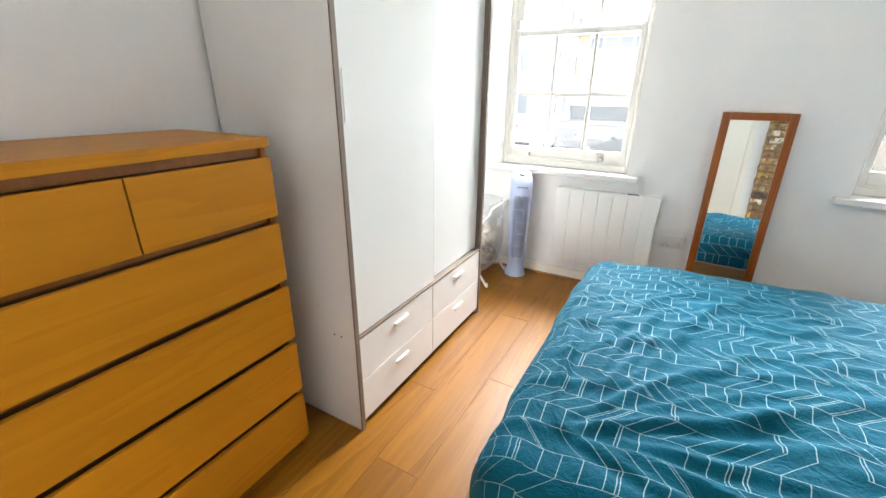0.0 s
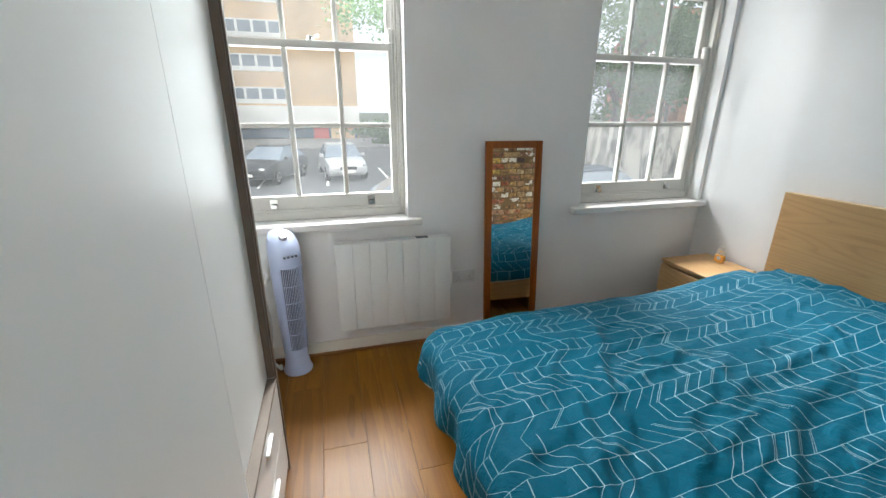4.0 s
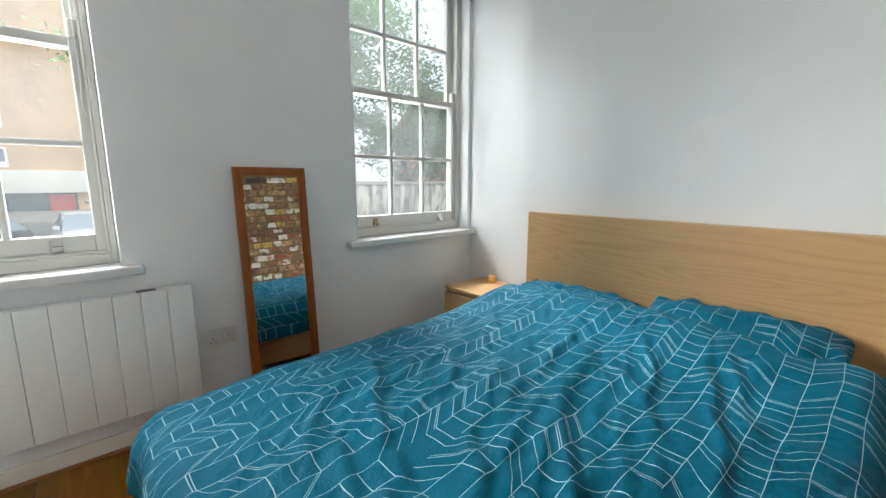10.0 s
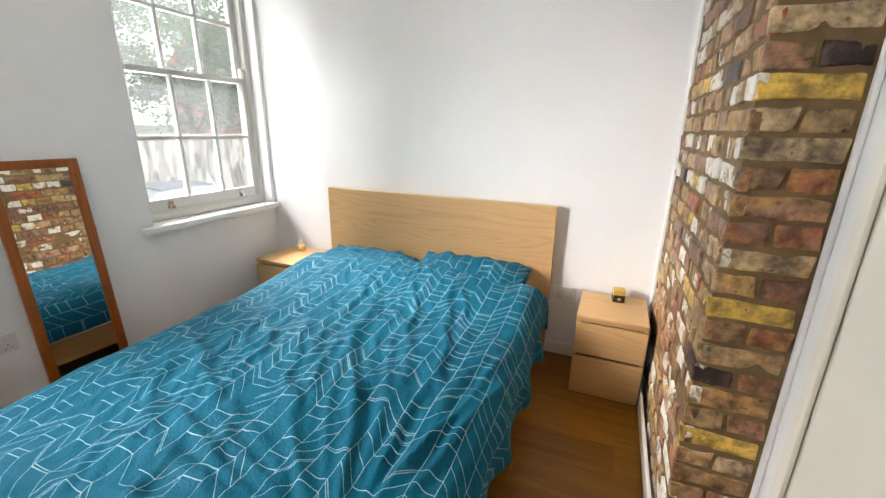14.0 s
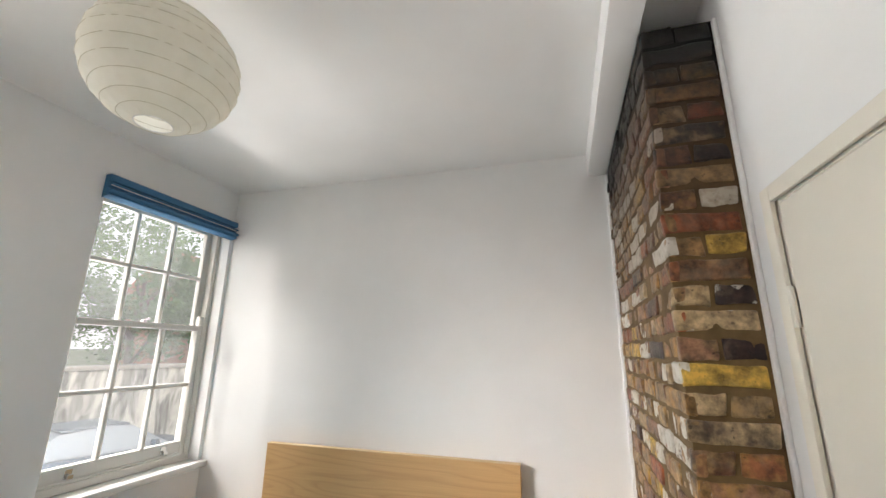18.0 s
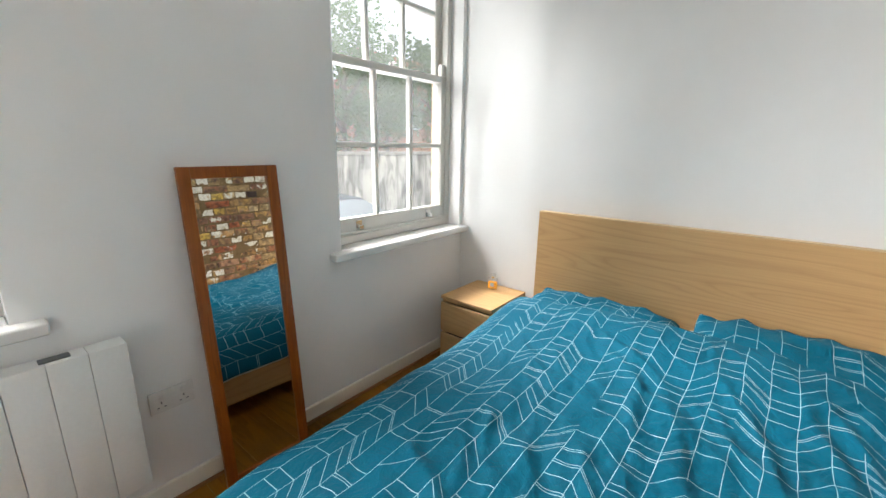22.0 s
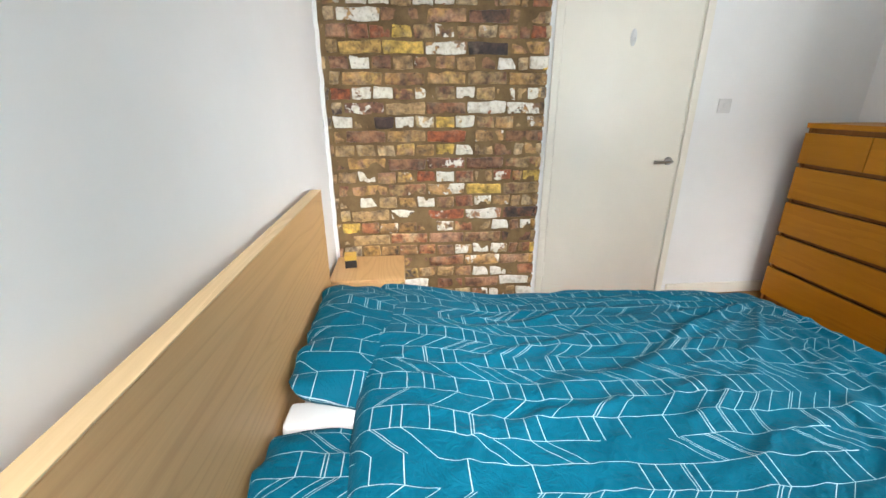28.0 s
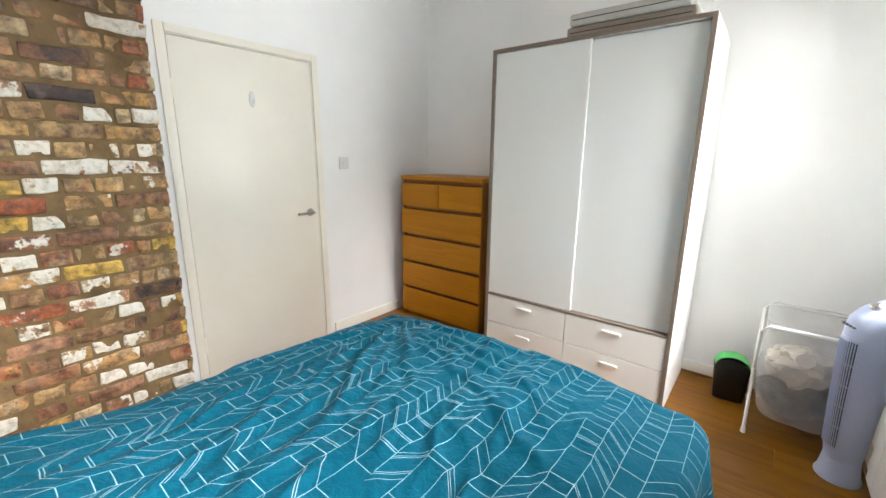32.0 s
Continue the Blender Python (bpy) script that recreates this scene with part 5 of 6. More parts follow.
def far_brick(name, a, b, mortar):
    m, t, p = nodes_of(name)
    v = coords(t, rot=(radians(90), 0, 0))
    br = t.nodes.new("ShaderNodeTexBrick")
    br.inputs["Color1"].default_value = (*a, 1)
    br.inputs["Color2"].default_value = (*b, 1)
    br.inputs["Mortar"].default_value = (*mortar, 1)
    br.inputs["Scale"].default_value = 1.0
    br.inputs["Brick Width"].default_value = 0.225
    br.inputs["Row Height"].default_value = 0.075
    br.inputs["Mortar Size"].default_value = 0.008
    link(t, v, br.inputs["Vector"])
    st = ramp(t, noise_tex(t, coords(t), 0.35, 5), [(0.3, (0.8, 0.8, 0.8)), (0.7, (1.1, 1.08, 1.04))])
    link(t, mixc(t, 1.0, br.outputs[0], st, 'MULTIPLY'), p.inputs["Base Color"])
    p.inputs["Roughness"].default_value = 0.9
    return m


YBRICK = far_brick("yellow_brick", (0.50, 0.32, 0.16), (0.60, 0.41, 0.22), (0.58, 0.50, 0.40))
RBRICK = far_brick("red_brick", (0.36, 0.15, 0.08), (0.42, 0.19, 0.10), (0.4, 0.34, 0.28))
FASCIA = paint("white_fascia", (0.70, 0.69, 0.66), 0.6, 8, 0.05, 0.08)
SHOP = plain("dark_blue_shopfront", (0.03, 0.06, 0.10), 0.2)
RED = plain("red_door_paint", (0.45, 0.04, 0.03), 0.4)
UPVC = plain("white_window_frame", (0.75, 0.75, 0.73), 0.4)
FARGLASS = plain("far_window_glass", (0.16, 0.19, 0.23), 0.08)
TILE = paint("roof_tile", (0.30, 0.11, 0.06), 0.9, 20, 0.4, 0.25)
BARK = paint("bark", (0.10, 0.075, 0.05), 0.95, 30, 0.8, 0.3)

solid("ground", box(-400, 400, 0.24, 800, GZ - 0.3, GZ), EARTH, "grassy earth round the street", "ground", kind="structure", smooth=False)
solid("road", box(-120, 120, 4.5, 32, GZ - 0.2, GZ + 0.02), ASPH, "grey asphalt road and parking bays", "road", kind="structure", smooth=False)
solid("pavement", box(-120, 120, 32, 43, GZ - 0.2, GZ + 0.14), PAVE, "paved forecourt with a kerb", "pavement", kind="structure", smooth=False)
solid("pavement", box(-120, 120, 0.24, 4.5, GZ - 0.2, GZ + 0.14), PAVE, "paving along the house with a kerb", "pavement", kind="structure", smooth=False)
for x in (-7.9, -5.3, -2.7, -0.1, 2.5, 5.1):
    solid("bay_line", box(x - 0.05, x + 0.05, 14.5, 19.5, GZ + 0.02, GZ + 0.024), FASCIA, "white painted parking bay line", "road marking", kind="structure", smooth=False)

solid("outer_brickwork", wall_with_holes(XW - 6.0, 6.0, 0.238, 0.30, GZ, 5.5, [(a - 0.06, b + 0.06, WB + 0.02, WT + 0.03) for a, b in WIN]), YBRICK, "yellow brick outer face of the house", "wall", kind="structure", smooth=False)
for a, b in WIN:
    solid("outer_sill", box(a - 0.06, b + 0.06, 0.236, 0.40, WB - 0.05, WB + 0.019, 0.01, 2), PAVE, "grey stone outer window sill", "window sill", kind="structure")

# block of flats across the road
ap = thing("apartment_building", (-6, 44, GZ), "yellow brick block of flats above a row of shops", "building")
AX0, AX1, AY = -12.6, 0.7, 43.5
part("wall", box(AX0, AX1, AY, AY + 12, GZ, 22.5), YBRICK, ap, smooth=False)
part("parapet", box(AX0 - 0.1, AX1 + 0.1, AY - 0.12, AY + 12.1, 22.5, 22.9), FASCIA, ap, smooth=False)
part("shop_fascia", box(AX0, AX1 + 0.05, AY - 0.8, AY, 0.15, 1.9, 0.03), FASCIA, ap, "long white shop fascia")
part("shop_front", box(AX0, AX1 - 0.2, AY - 0.15, AY - 0.002, GZ + 0.15, 0.149), SHOP, ap, "dark blue shop glass", smooth=False)
part("shop_door", box(-3.9, -2.4, AY - 0.25, AY - 0.155, GZ + 0.15, 0.0), RED, ap, "red painted shop door", smooth=False)
part("brick_pier", box(-2.2, 0.2, AY - 0.25, AY - 0.155, GZ + 0.15, 0.145), YBRICK, ap, smooth=False)
wm = finish(box(-2.75, 2.75, -0.06, 0.02, 0, 1.5, 0.02, 1), "window_unit", UPVC, False)
gm = finish(box(-0.56, 0.56, -0.075, -0.062, 0.42, 1.38), "window_glass_far", FARGLASS, False)
lm = finish(box(-0.56, 0.56, -0.072, -0.062, 0.10, 0.34), "low_panel_far", FASCIA, False)
for k in range(7):
    wobj = piece("window", wm, ap, (-8.6 + 6, AY - 44 - 0.002, 2.1 + 2.95 * k - GZ))
    for q in (-2.04, -0.68, 0.68, 2.04):
        piece("pane", gm, wobj, (q, 0, 0))
        piece("panel", lm, wobj, (q, 0, 0))

# pale rendered building further down the street
pb = thing("corner_building", (-27, 36, GZ), "pale rendered building with tall sash windows and a cornice", "building")
part("wall", box(-46, -12.4, 34, 46, GZ, 14.0), FASCIA, pb, smooth=False)
part("cornice", box(-46.2, -12.1, 33.7, 46.2, 9.4, 9.8, 0.04, 1), FASCIA, pb)
part("plinth_band", box(-46.1, -12.3, 33.88, 34, 2.2, 2.5, 0.02, 1), FASCIA, pb)
tall = finish(box(-0.55, 0.55, -0.04, 0.02, 0, 1.9, 0.02, 1), "tall_window", UPVC, False)
tall_glass = finish(box(-0.45, 0.45, -0.055, -0.042, 0.1, 1.8), "tall_window_glass", FARGLASS, False)
for k in range(4):
    for c in range(11):
        wobj = piece("window", tall, pb, (12.4 - 3.0 * c, -2.002, 0.9 + 3.5 * k))
        piece("pane", tall_glass, wobj, (0, 0, 0))
    for c in range(3):
        wobj = piece("window", tall, pb, (14.602, 0.5 + 3.2 * c, 0.9 + 3.5 * k), (0, 0, 90))
        piece("pane", tall_glass, wobj, (0, 0, 0))


def crown(name_seed, centre, radii, count, size):
    """A crown of many small bent leaves in loose clumps."""
    rnd = random.Random(name_seed)
    verts, faces = [], []
    clumps = []
    for k in range(46):
        d = Vector((rnd.gauss(0, 1), rnd.gauss(0, 1), rnd.gauss(0, 1))).normalized()
        r = 0.45 + 0.55 * rnd.random()
        clumps.append(Vector(centre) + Vector((d.x * radii[0] * r, d.y * radii[1] * r, d.z * radii[2] * r)))
    for k in range(count):
        c = clumps[rnd.randrange(len(clumps))]
        p = c + Vector((rnd.gauss(0, 0.13) * radii[0], rnd.gauss(0, 0.13) * radii[1], rnd.gauss(0, 0.10) * radii[2]))
        a = Vector((rnd.gauss(0, 1), rnd.gauss(0, 1), rnd.gauss(0, 0.6))).normalized() * size * rnd.uniform(0.6, 1.3)
        b = a.cross(Vector((rnd.gauss(0, 1), rnd.gauss(0, 1), rnd.gauss(0, 1)))).normalized() * a.length * 0.55
        n = len(verts)
        verts += [p - a, p + b, p + a, p - b]
        faces += [(n, n + 1, n + 2), (n, n + 2, n + 3)]
    me = bpy.data.meshes.new("crown")
    me.from_pydata([tuple(v) for v in verts], [], faces)
    return me


def leaf_mat():
    m, t, p = nodes_of("leaves")
    g = t.nodes.new("ShaderNodeNewGeometry")
    link(t, ramp(t, g.outputs["Random Per Island"], [(0.0, (0.045, 0.09, 0.03)), (0.5, (0.07, 0.125, 0.04)), (1.0, (0.10, 0.165, 0.055))]), p.inputs["Base Color"])
    p.inputs["Roughness"].default_value = 0.6
    tl = t.nodes.new("ShaderNodeBsdfTranslucent")
    tl.inputs[0].default_value = (0.09, 0.165, 0.05, 1)
    mx = t.nodes.new("ShaderNodeMixShader")
    mx.inputs[0].default_value = 0.45
    link(t, p.outputs[0], mx.inputs[1])
    link(t, tl.outputs[0], mx.inputs[2])
    link(t, mx.outputs[0], t.nodes["Material Output"].inputs[0])
    return m


LEAF = leaf_mat()


def tree(x, y, height, spread, seed, count, label, size=0.12, low=0.45):
    e = thing("tree", (x, y, GZ), label, "tree", "street trees")
    rnd = random.Random(seed)
    bm = tube([(0, 0, 0), (0.05, 0.02, height * 0.25), (-0.03, 0.06, height * low), (0.05, 0, height * 0.75)], 0.19, None, 10, True, 0.07)
    tr = part("trunk", bm, BARK, e, local=True)
    for k in range(7):
        q = 2 * math.pi * (k + rnd.random() * 0.6) / 7
        z0 = height * (low - 0.05 + 0.05 * k)
        r = spread * rnd.uniform(0.55, 0.9)
        part("limb", tube([(0, 0, z0), (0.4 * r * math.cos(q), 0.4 * r * math.sin(q), z0 + 0.16 * height), (r * math.cos(q), r * math.sin(q), z0 + 0.24 * height)], 0.075, None, 7, True, 0.02), BARK, tr, local=True)
    me = crown(seed, (0, 0, height * (0.5 + low / 2)), (spread, spread, height * (0.5 - low / 2) + 0.2), count, size)
    me.materials.append(LEAF)
    ob = new("crown", me)
    ob.parent = e
    return e


tree(2.15, 9.8, 8.6, 3.9, 11, 30000, "broad green street tree in full leaf", 0.07, 0.5)
tree(9.5, 13.5, 7.5, 3.0, 12, 11000, "green tree in full leaf behind the garden wall", 0.085, 0.35)
tree(15.5, 13.0, 8.0, 3.4, 13, 10000, "green tree in full leaf behind the garden wall", 0.09, 0.35)
tree(8.2, 26.0, 9.5, 4.0, 14, 4200, "large green tree beyond the road", 0.2, 0.35)
tree(20.0, 22.0, 10.0, 4.5, 15, 4200, "large green tree beyond the road", 0.2, 0.35)
hd = crown(21, (6.0, 35.0, GZ + 1.2), (7.0, 1.2, 1.3), 4500, 0.2)
hd.materials.append(LEAF)
tagged(new("hedge", hd), "green clipped hedge across the road", "hedge", kind="stuff")


def stained_wall():
    m, t, p = nodes_of("peeling_whitewash")
    v = coords(t, (1.6, 1.6, 0.45))
    n = noise_tex(t, v, 2.2, 6, 0.65, 0.6)
    link(t, ramp(t, n, [(0.36, (0.07, 0.07, 0.07)), (0.47, (0.22, 0.22, 0.215)), (0.58, (0.42, 0.42, 0.40))]), p.inputs["Base Color"])
    p.inputs["Roughness"].default_value = 0.9
    bump(t, p, n, 0.5, 0.03)
    return m


gw = thing("garden_wall", (8, 8.5, GZ), "old garden wall with peeling whitewash and dark stains", "wall")
part("wall_face", box(2.6, 17.0, 8.4, 8.7, GZ + 0.02, 1.05, 0.02, 1), stained_wall(), gw)
part("coping", box(2.5, 17.1, 8.34, 8.76, 1.05, 1.16, 0.02, 1), PAVE, gw, "grey stone coping")

hs = thing("house", (24, 24, GZ), "small orange-brick house with a tiled roof behind trees", "house")
part("wall", box(20, 30, 21, 29, GZ, 5.2), RBRICK, hs, smooth=False)
bm = bmesh.new()
vs = [bm.verts.new(c) for c in ((19.6, 20.6, 5.2), (30.4, 20.6, 5.2), (30.4, 29.4, 5.2), (19.6, 29.4, 5.2), (19.6, 25, 8.6), (30.4, 25, 8.6))]
for f in ((0, 1, 5, 4), (2, 3, 4, 5), (0, 4, 3), (1, 2, 5), (3, 2, 1, 0)):
    bm.faces.new([vs[i] for i in f])
part("roof", bm, TILE, hs, smooth=False)
for x in (22, 25, 28):
    wp = part("window", box(x - 0.6, x + 0.6, 20.93, 21.02, 2.6, 3.9), UPVC, hs, smooth=False)
    part("pane", box(x - 0.5, x + 0.5, 20.90, 20.928, 2.7, 3.8), FARGLASS, wp, smooth=False)


def car(x, y, turn, paint_mat, label, length=4.3, width=1.75, height=1.42):
    """A parked saloon: lofted body, glasshouse, four wheels, lamps and plate; its front faces -y."""
    e = thing("car", (x, y, GZ + 0.02), label, "car", "parked cars", turn=(0, 0, turn))
    L, W = length / 2, width / 2
    st = [(-L, 0.42, 0.62, 0.74), (-L + 0.12, 0.30, 0.74, 0.90), (-L + 0.5, 0.24, 0.84, 0.97), (-L + 1.25, 0.22, 0.93, 1.0), (0.3, 0.22, 0.96, 1.0), (L - 0.9, 0.22, 0.97, 1.0), (L - 0.25, 0.28, 0.92, 0.96), (L, 0.42, 0.78, 0.84)]
    bm = bmesh.new()
    rs = []
    for yy, z0, z1, k in st:
        ww = W * k
        rs.append([bm.verts.new(c) for c in ((-ww * 0.9, yy, z0), (ww * 0.9, yy, z0), (ww, yy, z0 + 0.12), (ww * 1.0, yy, (z0 + z1) / 2 + 0.08), (ww * 0.93, yy, z1 - 0.03), (ww * 0.6, yy, z1 + 0.015), (-ww * 0.6, yy, z1 + 0.015), (-ww * 0.93, yy, z1 - 0.03), (-ww * 1.0, yy, (z0 + z1) / 2 + 0.08), (-ww, yy, z0 + 0.12))])
    for m, n in zip(rs, rs[1:]):
        for j in range(10):
            bm.faces.new((m[j], m[(j + 1) % 10], n[(j + 1) % 10], n[j]))
    bm.faces.new(rs[0][::-1])
    bm.faces.new(rs[-1])
    b = part("body", bm, paint_mat, e, local=True)
    bm = bmesh.new()
    rs = []
    for yy, zz, ww in ((-L + 1.2, 0.93, 0.90), (-L + 1.95, height - 0.04, 0.70), (0.3, height, 0.72), (L - 1.0, height - 0.06, 0.69), (L - 0.35, 0.95, 0.86)):
        rs.append((yy, zz, ww * W))
    lowv = [[bm.verts.new((s * W * 0.92, yy, 0.90)) for s in (-1, 1)] for yy, zz, ww in rs]
    hi = [[bm.verts.new((s * ww, yy, zz)) for s in (-1, 1)] for yy, zz, ww in rs]
    for i in range(4):
        bm.faces.new((hi[i][0], hi[i][1], hi[i + 1][1], hi[i + 1][0]))
        for s in (0, 1):
            bm.faces.new((lowv[i][s], lowv[i + 1][s], hi[i + 1][s], hi[i][s]))
    part("glasshouse", bm, FARGLASS, e, "dark car windows", local=True)
    part("roof", box(-W * 0.68, W * 0.68, -L + 1.98, L - 1.02, height - 0.03, height + 0.012, 0.012, 2), paint_mat, e, local=True)
    for yy in (-L + 0.82, L - 0.82):
        for s in (-1, 1):
            bm = lathe([(0.20, -0.1), (0.30, -0.095), (0.315, -0.05), (0.315, 0.05), (0.30, 0.095), (0.20, 0.1)], None, 24)
            bmesh.ops.transform(bm, matrix=pose(s * (W - 0.10), yy, 0.315, 0, 90, 0), verts=bm.verts[:])
            wh = part("wheel", bm, RUBBER, e, local=True)
            bm = lathe([(0.19, -0.105), (0.19, 0.105)], None, 18)
            bmesh.ops.transform(bm, matrix=pose(s * (W - 0.10), yy, 0.315, 0, 90, 0), verts=bm.verts[:])
            part("rim", bm, STEEL, wh, local=True)
    for s in (-1, 1):
        bm = bmesh.new()
        bmesh.ops.create_icosphere(bm, subdivisions=2, radius=1, matrix=Matrix.LocRotScale((s * W * 0.66, -L + 0.13, 0.66), None, (0.17, 0.10, 0.085)))
        part("headlight", bm, CHROME, b, "clear headlight", local=True)
        part("door_mirror", box(s * (W + 0.02) - 0.09, s * (W + 0.02) + 0.09, -L + 1.5, -L + 1.62, 0.93, 1.06, 0.03, 2), paint_mat, e, local=True)
    part("grille", box(-0.34, 0.34, -L - 0.012, -L + 0.1, 0.52, 0.66, 0.02, 2), BLACK, b, local=True)
    part("number_plate", box(-0.26, 0.26, -L - 0.025, -L - 0.01, 0.40, 0.51, 0.004, 1), FASCIA, b, "white number plate", local=True)
    return e


SILVER = plain("silver_car_paint", (0.45, 0.46, 0.47), 0.4, 0.3, 0.3)
DARK = plain("black_car_paint", (0.015, 0.017, 0.02), 0.45, 0.0, 0.08)
NAVY = plain("dark_blue_car_paint", (0.03, 0.045, 0.07), 0.5, 0.0, 0.06)
car(-2.05, 17.2, 6, SILVER, "silver saloon car parked across the road")
car(-4.95, 16.6, -22, DARK, "black hatchback parked across the road", 3.9, 1.74, 1.42)
car(0.0, 7.1, 82, DARK, "black car parked on the road below the window", 4.2)
car(4.6, 7.2, 80, NAVY, "dark blue car parked by the garden wall", 4.2)
car(-8.2, 17.4, 4, SILVER, "silver car parked across the road", 4.2)

# hall behind the closed door
solid("hall_wall", box(-3.6, 0.2, -4.42, -4.3, -0.2, ZC), WALL, "plain white wall of the hall", "wall", kind="structure", smooth=False)
solid("hall_ceiling", box(-3.6, 0.2, -4.3, YS - 0.121, ZC, ZC + 0.1), CEIL, "plain white ceiling of the hall", "ceiling", kind="structure", smooth=False)
for x in (-3.6, 0.1):
    solid("hall_wall", box(x, x + 0.1, -4.3, YS - 0.121, -0.2, ZC), WALL, "plain white wall of the hall", "wall", kind="structure", smooth=False)

# ---- floor boards ----
fl = solid("floor", box(XW - 0.02, 0.02, -4.3, 0.02, -0.15, 0.0035), GAP, "warm brown wood laminate floor of long boards", "floor", kind="structure", smooth=False)
PW = 0.1905
rnd = random.Random(5)
plank_me = {}


def plank_mesh(length):
    key = round(length, 3)
    if key not in plank_me:
        plank_me[key] = finish(box(-PW / 2 + 0.0004, PW / 2 - 0.0004, 0.0004, length - 0.0004, 0.0035, 0.0112, 0.0008, 1), "plank", LAM, False)
    return plank_me[key]


k = 0
x = XW
while x < -0.01:
    w0 = x + PW / 2 + 0.0
    y = -3.36 - rnd.choice((0.0, 0.21, 0.42, 0.63, 0.84))
    while y < 0:
        y1 = y + 1.285
        a, b = max(y, -3.42), min(y1, -0.001)
        if b - a > 0.05:
            piece("plank", plank_mesh(b - a), fl, (min(w0, -PW / 2 - 0.001), a, 0))
        y = y1
    x += PW

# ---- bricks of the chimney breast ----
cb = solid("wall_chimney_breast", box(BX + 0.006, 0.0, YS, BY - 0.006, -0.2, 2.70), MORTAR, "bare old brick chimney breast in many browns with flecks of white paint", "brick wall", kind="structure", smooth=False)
COURSE, BH = 0.0747, 0.061
rnd = random.Random(9)


def brick_mesh(length, depth, seed, mat, height=BH):
    """A worn brick: soft uneven edges; face towards -y local is at y = 0, centred in x, on z = 0."""
    bm = box(-length / 2, length / 2, 0, depth, 0, height, 0.0075, 2)
    bmesh.ops.subdivide_edges(bm, edges=[e for e in bm.edges if e.calc_length() > length * 0.6], cuts=3, use_grid_fill=True)
    for v in bm.verts:
        q = v.co * 14 + Vector((seed * 3.1, seed * 1.7, 0))
        v.co += 0.0085 * noise.noise_vector(q) + 0.0036 * noise.noise_vector(q * 2.7)
    return finish(bm, "brick", mat, True, 60)


STRETCH = [brick_mesh(0.212, 0.03, s, BRICK) for s in range(10)]
HEAD = [brick_mesh(0.101, 0.03, s + 20, BRICK) for s in range(8)]
SHORT = [brick_mesh(0.054, 0.03, s + 40, BRICK) for s in range(3)]
MARKED = {mat: ([brick_mesh(0.212, 0.03, s + 60, mat) for s in range(2)], [brick_mesh(0.101, 0.03, s + 70, mat) for s in range(4)])
          for mat in (BRICK_WHITE, BRICK_FLAKED, BRICK_YELLOW, BRICK_RED, BRICK_DARK)}
# where the painted, yellow, red and burnt bricks sit: (distance from the east wall, height) in cm
WHITE_AT = ((22, 155), (55, 156), (67, 170), (101, 155), (118, 154), (22, 141), (34, 140), (56, 140), (78, 140), (117, 140), (12, 126), (45, 125), (56, 125),
            (80, 125), (78, 110), (115, 110), (22, 96), (44, 96), (22, 81), (54, 80), (89, 79), (67, 67), (99, 66), (115, 66), (78, 52), (89, 52), (100, 52), (88, 37), (99, 37))
WHITE_LONG_AT = ((22, 177), (69, 162), (90, 132), (67, 102), (43, 73))
YELLOW_AT = ((88, 87), (46, 162), (46, 170), (68, 125), (67, 110), (116, 95), (11, 66))
RED_AT = ((34, 170), (12, 141), (101, 95), (118, 170), (54, 96), (66, 73), (67, 118))
DARK_AT = ((89, 162), (119, 162), (35, 125), (5, 134))


def pick(x, z, w):
    """The mesh for a brick centred at x, z: a marked one where one sits, else any brown one."""
    if w < 0.06:
        return rnd.choice(SHORT)
    for mat, spots in ((BRICK_WHITE, WHITE_AT), (BRICK_WHITE, WHITE_LONG_AT), (BRICK_YELLOW, YELLOW_AT), (BRICK_RED, RED_AT), (BRICK_DARK, DARK_AT)):
        for sx, sz in spots:
            if abs(x + sx / 100) < 0.05 and abs(z - sz / 100) < 0.036:
                if mat is BRICK_WHITE and rnd.random() < 0.5:
                    mat = BRICK_FLAKED
                return rnd.choice(MARKED[mat][0 if w > 0.2 else 1])
    if rnd.random() < 0.025:
        return rnd.choice(MARKED[BRICK_FLAKED][0 if w > 0.2 else 1])
    if (z > 1.8 or z < 0.34) and rnd.random() < (0.1 if w > 0.2 else 0.28):
        return rnd.choice(MARKED[BRICK_WHITE][0 if w > 0.2 else 1])
    return rnd.choice(STRETCH if w > 0.2 else HEAD)


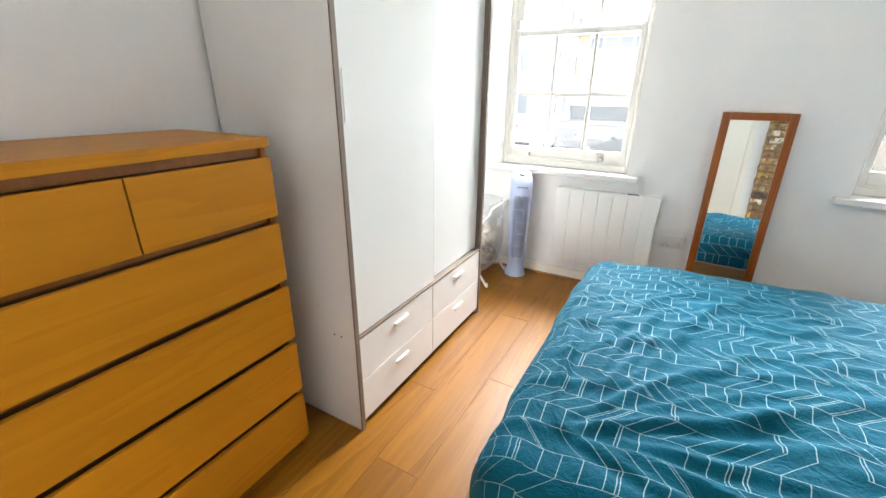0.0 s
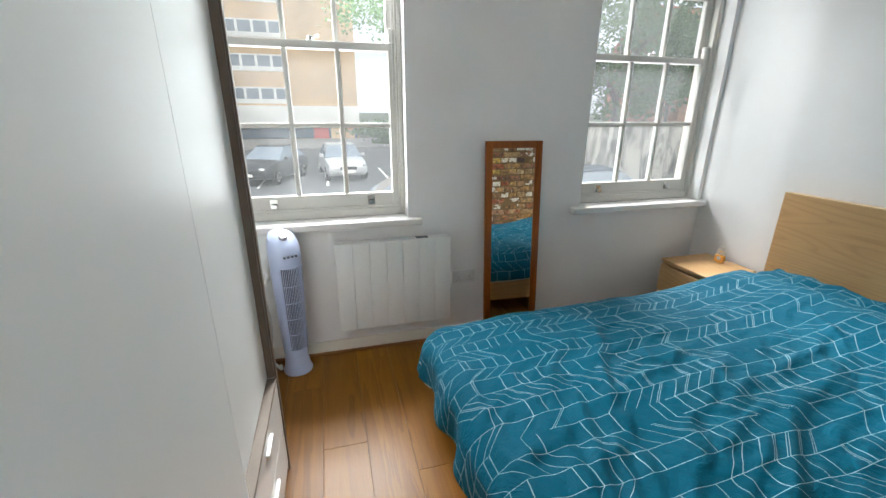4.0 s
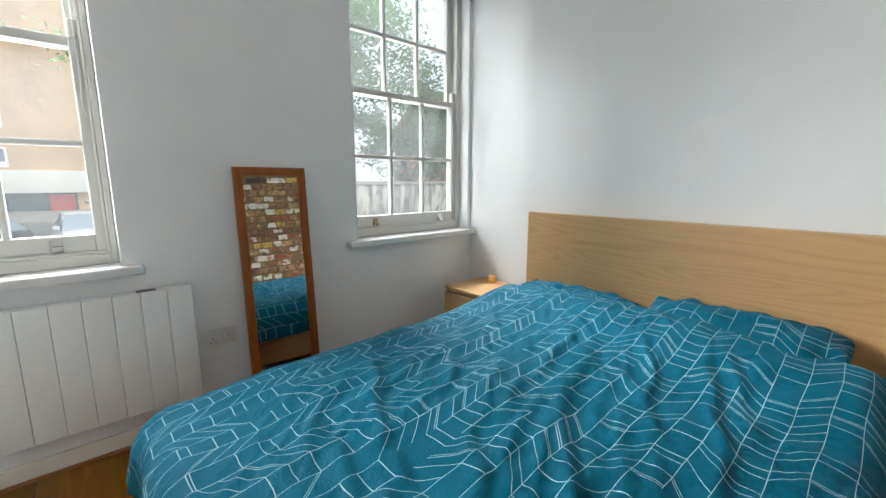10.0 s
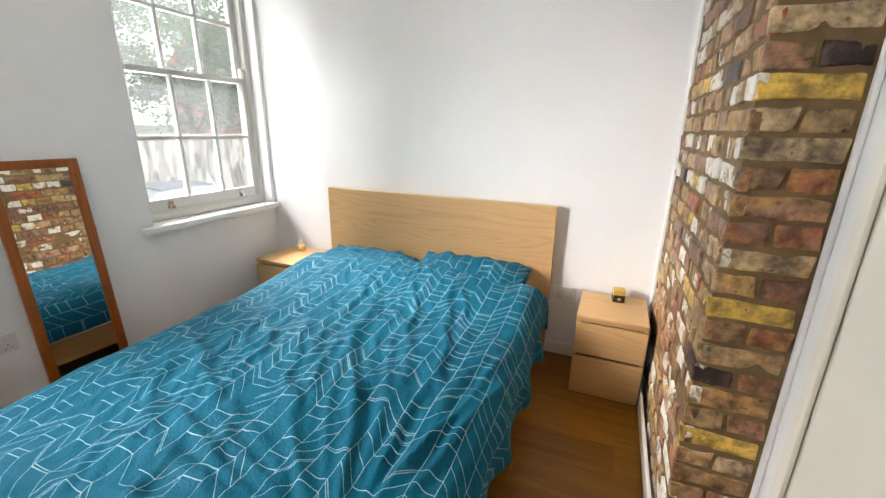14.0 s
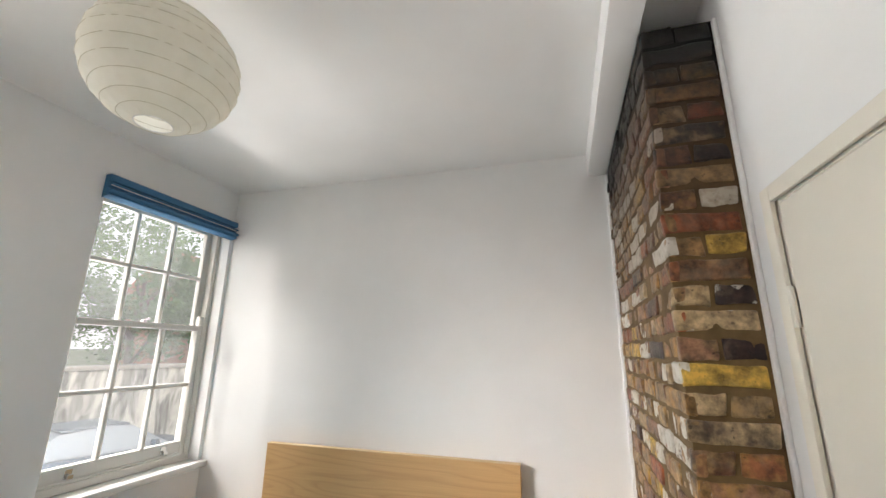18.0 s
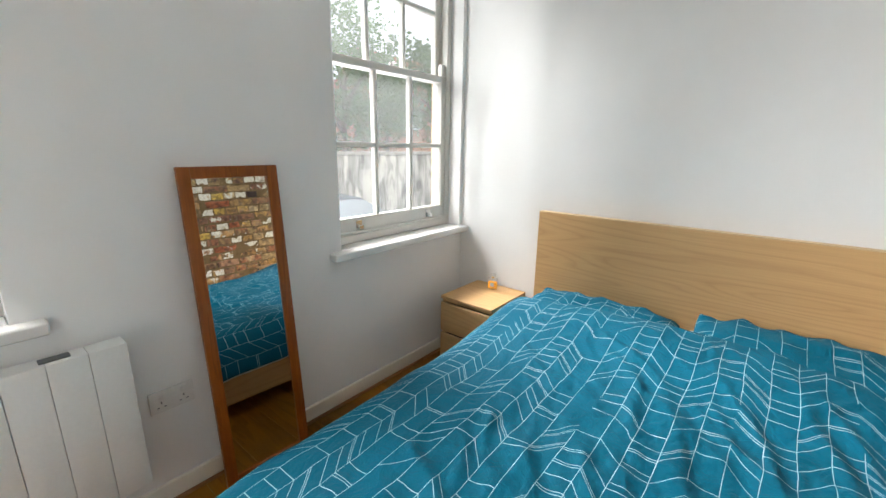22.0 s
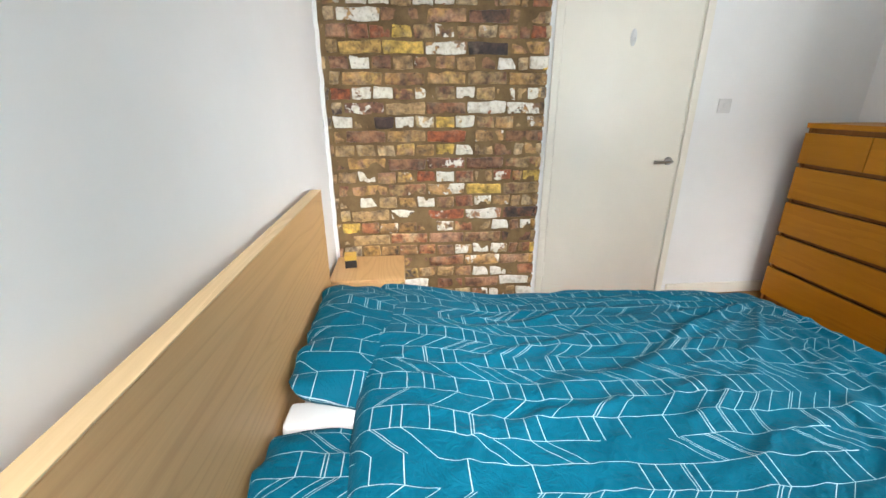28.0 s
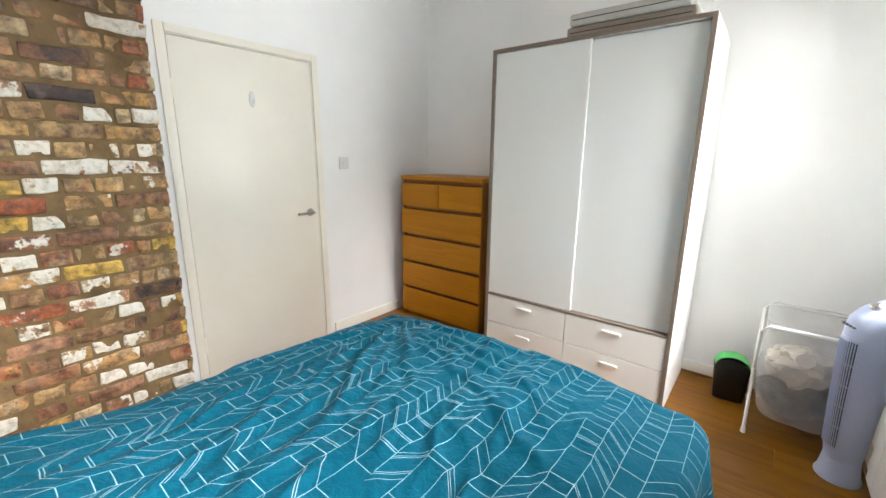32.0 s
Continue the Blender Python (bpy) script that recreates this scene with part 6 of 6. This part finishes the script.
upper = bmesh.new()
NC = 36
for c in range(NC):
    z = 0.023 + c * COURSE
    runs = []
    if c % 2:
        x = BX
        while x < -0.02:
            runs.append((x, 0.213))
            x += 0.2235
    else:
        runs = [(BX, 0.101), (BX + 0.1115, 0.052)]
        x = BX + 0.1745
        while x < -0.02:
            runs.append((x, 0.101))
            x += 0.1115
    for x, w in runs:
        if x + w > -0.004:
            if -0.004 - x < 0.035:
                continue
            w_ = 0.052 if -0.004 - x < 0.10 else 0.101
            w = w_
        me = pick(x + w / 2, z + 0.03, w)
        jz, jy = rnd.uniform(-0.0035, 0.0035), rnd.uniform(-0.006, 0.004)
        # bricks near the west corner run on round the corner
        at = (x + w / 2, BY + jy, z + jz)
        if z < 2.45:
            piece("brick", me, cb, at, (0, rnd.uniform(-1.1, 1.1), 180))
        else:
            tmp = me.copy()
            tmp.transform(pose(*at, 0, 0, 180))
            upper.from_mesh(tmp)
            bpy.data.meshes.remove(tmp)
    # the return beside the door
    side = [(BY - 0.106, 0.213)] if c % 2 == 0 else [(BY - 0.0515, 0.101), (BY - 0.163, 0.101)]
    for yc, w in side:
        me = rnd.choice(STRETCH if w > 0.2 else HEAD)
        door_side = yc < BY - 0.12
        if c in (12, 20):
            me = MARKED[BRICK_YELLOW][0][0]
        elif door_side and c in (21, 23):
            me = MARKED[BRICK_DARK][1][c % 4]
        elif door_side and c in (25, 27):
            me = MARKED[BRICK_YELLOW if c == 25 else BRICK_WHITE][1][0]
        elif rnd.random() < (0.5 if z < 0.62 else 0.0):
            me = rnd.choice(MARKED[BRICK_FLAKED][0 if w > 0.2 else 1])
        elif rnd.random() < 0.2:
            me = rnd.choice(MARKED[rnd.choice((BRICK_YELLOW, BRICK_RED, BRICK_RED, BRICK_DARK))][0 if w > 0.2 else 1])
        at = (BX + rnd.uniform(-0.003, 0.003) + 0.0005, yc, z + rnd.uniform(-0.002, 0.002))
        if z < 2.45:
            piece("brick", me, cb, at, (0, 0, 270))
        else:
            tmp = me.copy()
            tmp.transform(pose(*at, 0, 0, 270))
            upper.from_mesh(tmp)
            bpy.data.meshes.remove(tmp)
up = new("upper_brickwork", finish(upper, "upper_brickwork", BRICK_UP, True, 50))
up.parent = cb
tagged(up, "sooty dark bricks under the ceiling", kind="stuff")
# white plaster edges against the brickwork
bm = box(-0.022, -0.001, BY - 0.004, BY + 0.012, 0.09, 2.699, 0.005, 2)
bmesh.ops.subdivide_edges(bm, edges=[e for e in bm.edges if e.calc_length() > 1], cuts=70)
for v in bm.verts:
    v.co.x += 0.006 * noise.noise(Vector((1, 2, v.co.z * 14)))
solid("plaster_edge", bm, WALL, "uneven white plaster edge beside the brickwork", "trim", kind="structure")
bm = box(BX - 0.012, BX + 0.012, YS + 0.001, YS + 0.014, 0.011, 2.699, 0.005, 2)
bmesh.ops.subdivide_edges(bm, edges=[e for e in bm.edges if e.calc_length() > 1], cuts=70)
for v in bm.verts:
    v.co.x += 0.005 * noise.noise(Vector((5, 2, v.co.z * 14)))
solid("plaster_edge", bm, WALL, "uneven white plaster edge beside the brickwork", "trim", kind="structure")
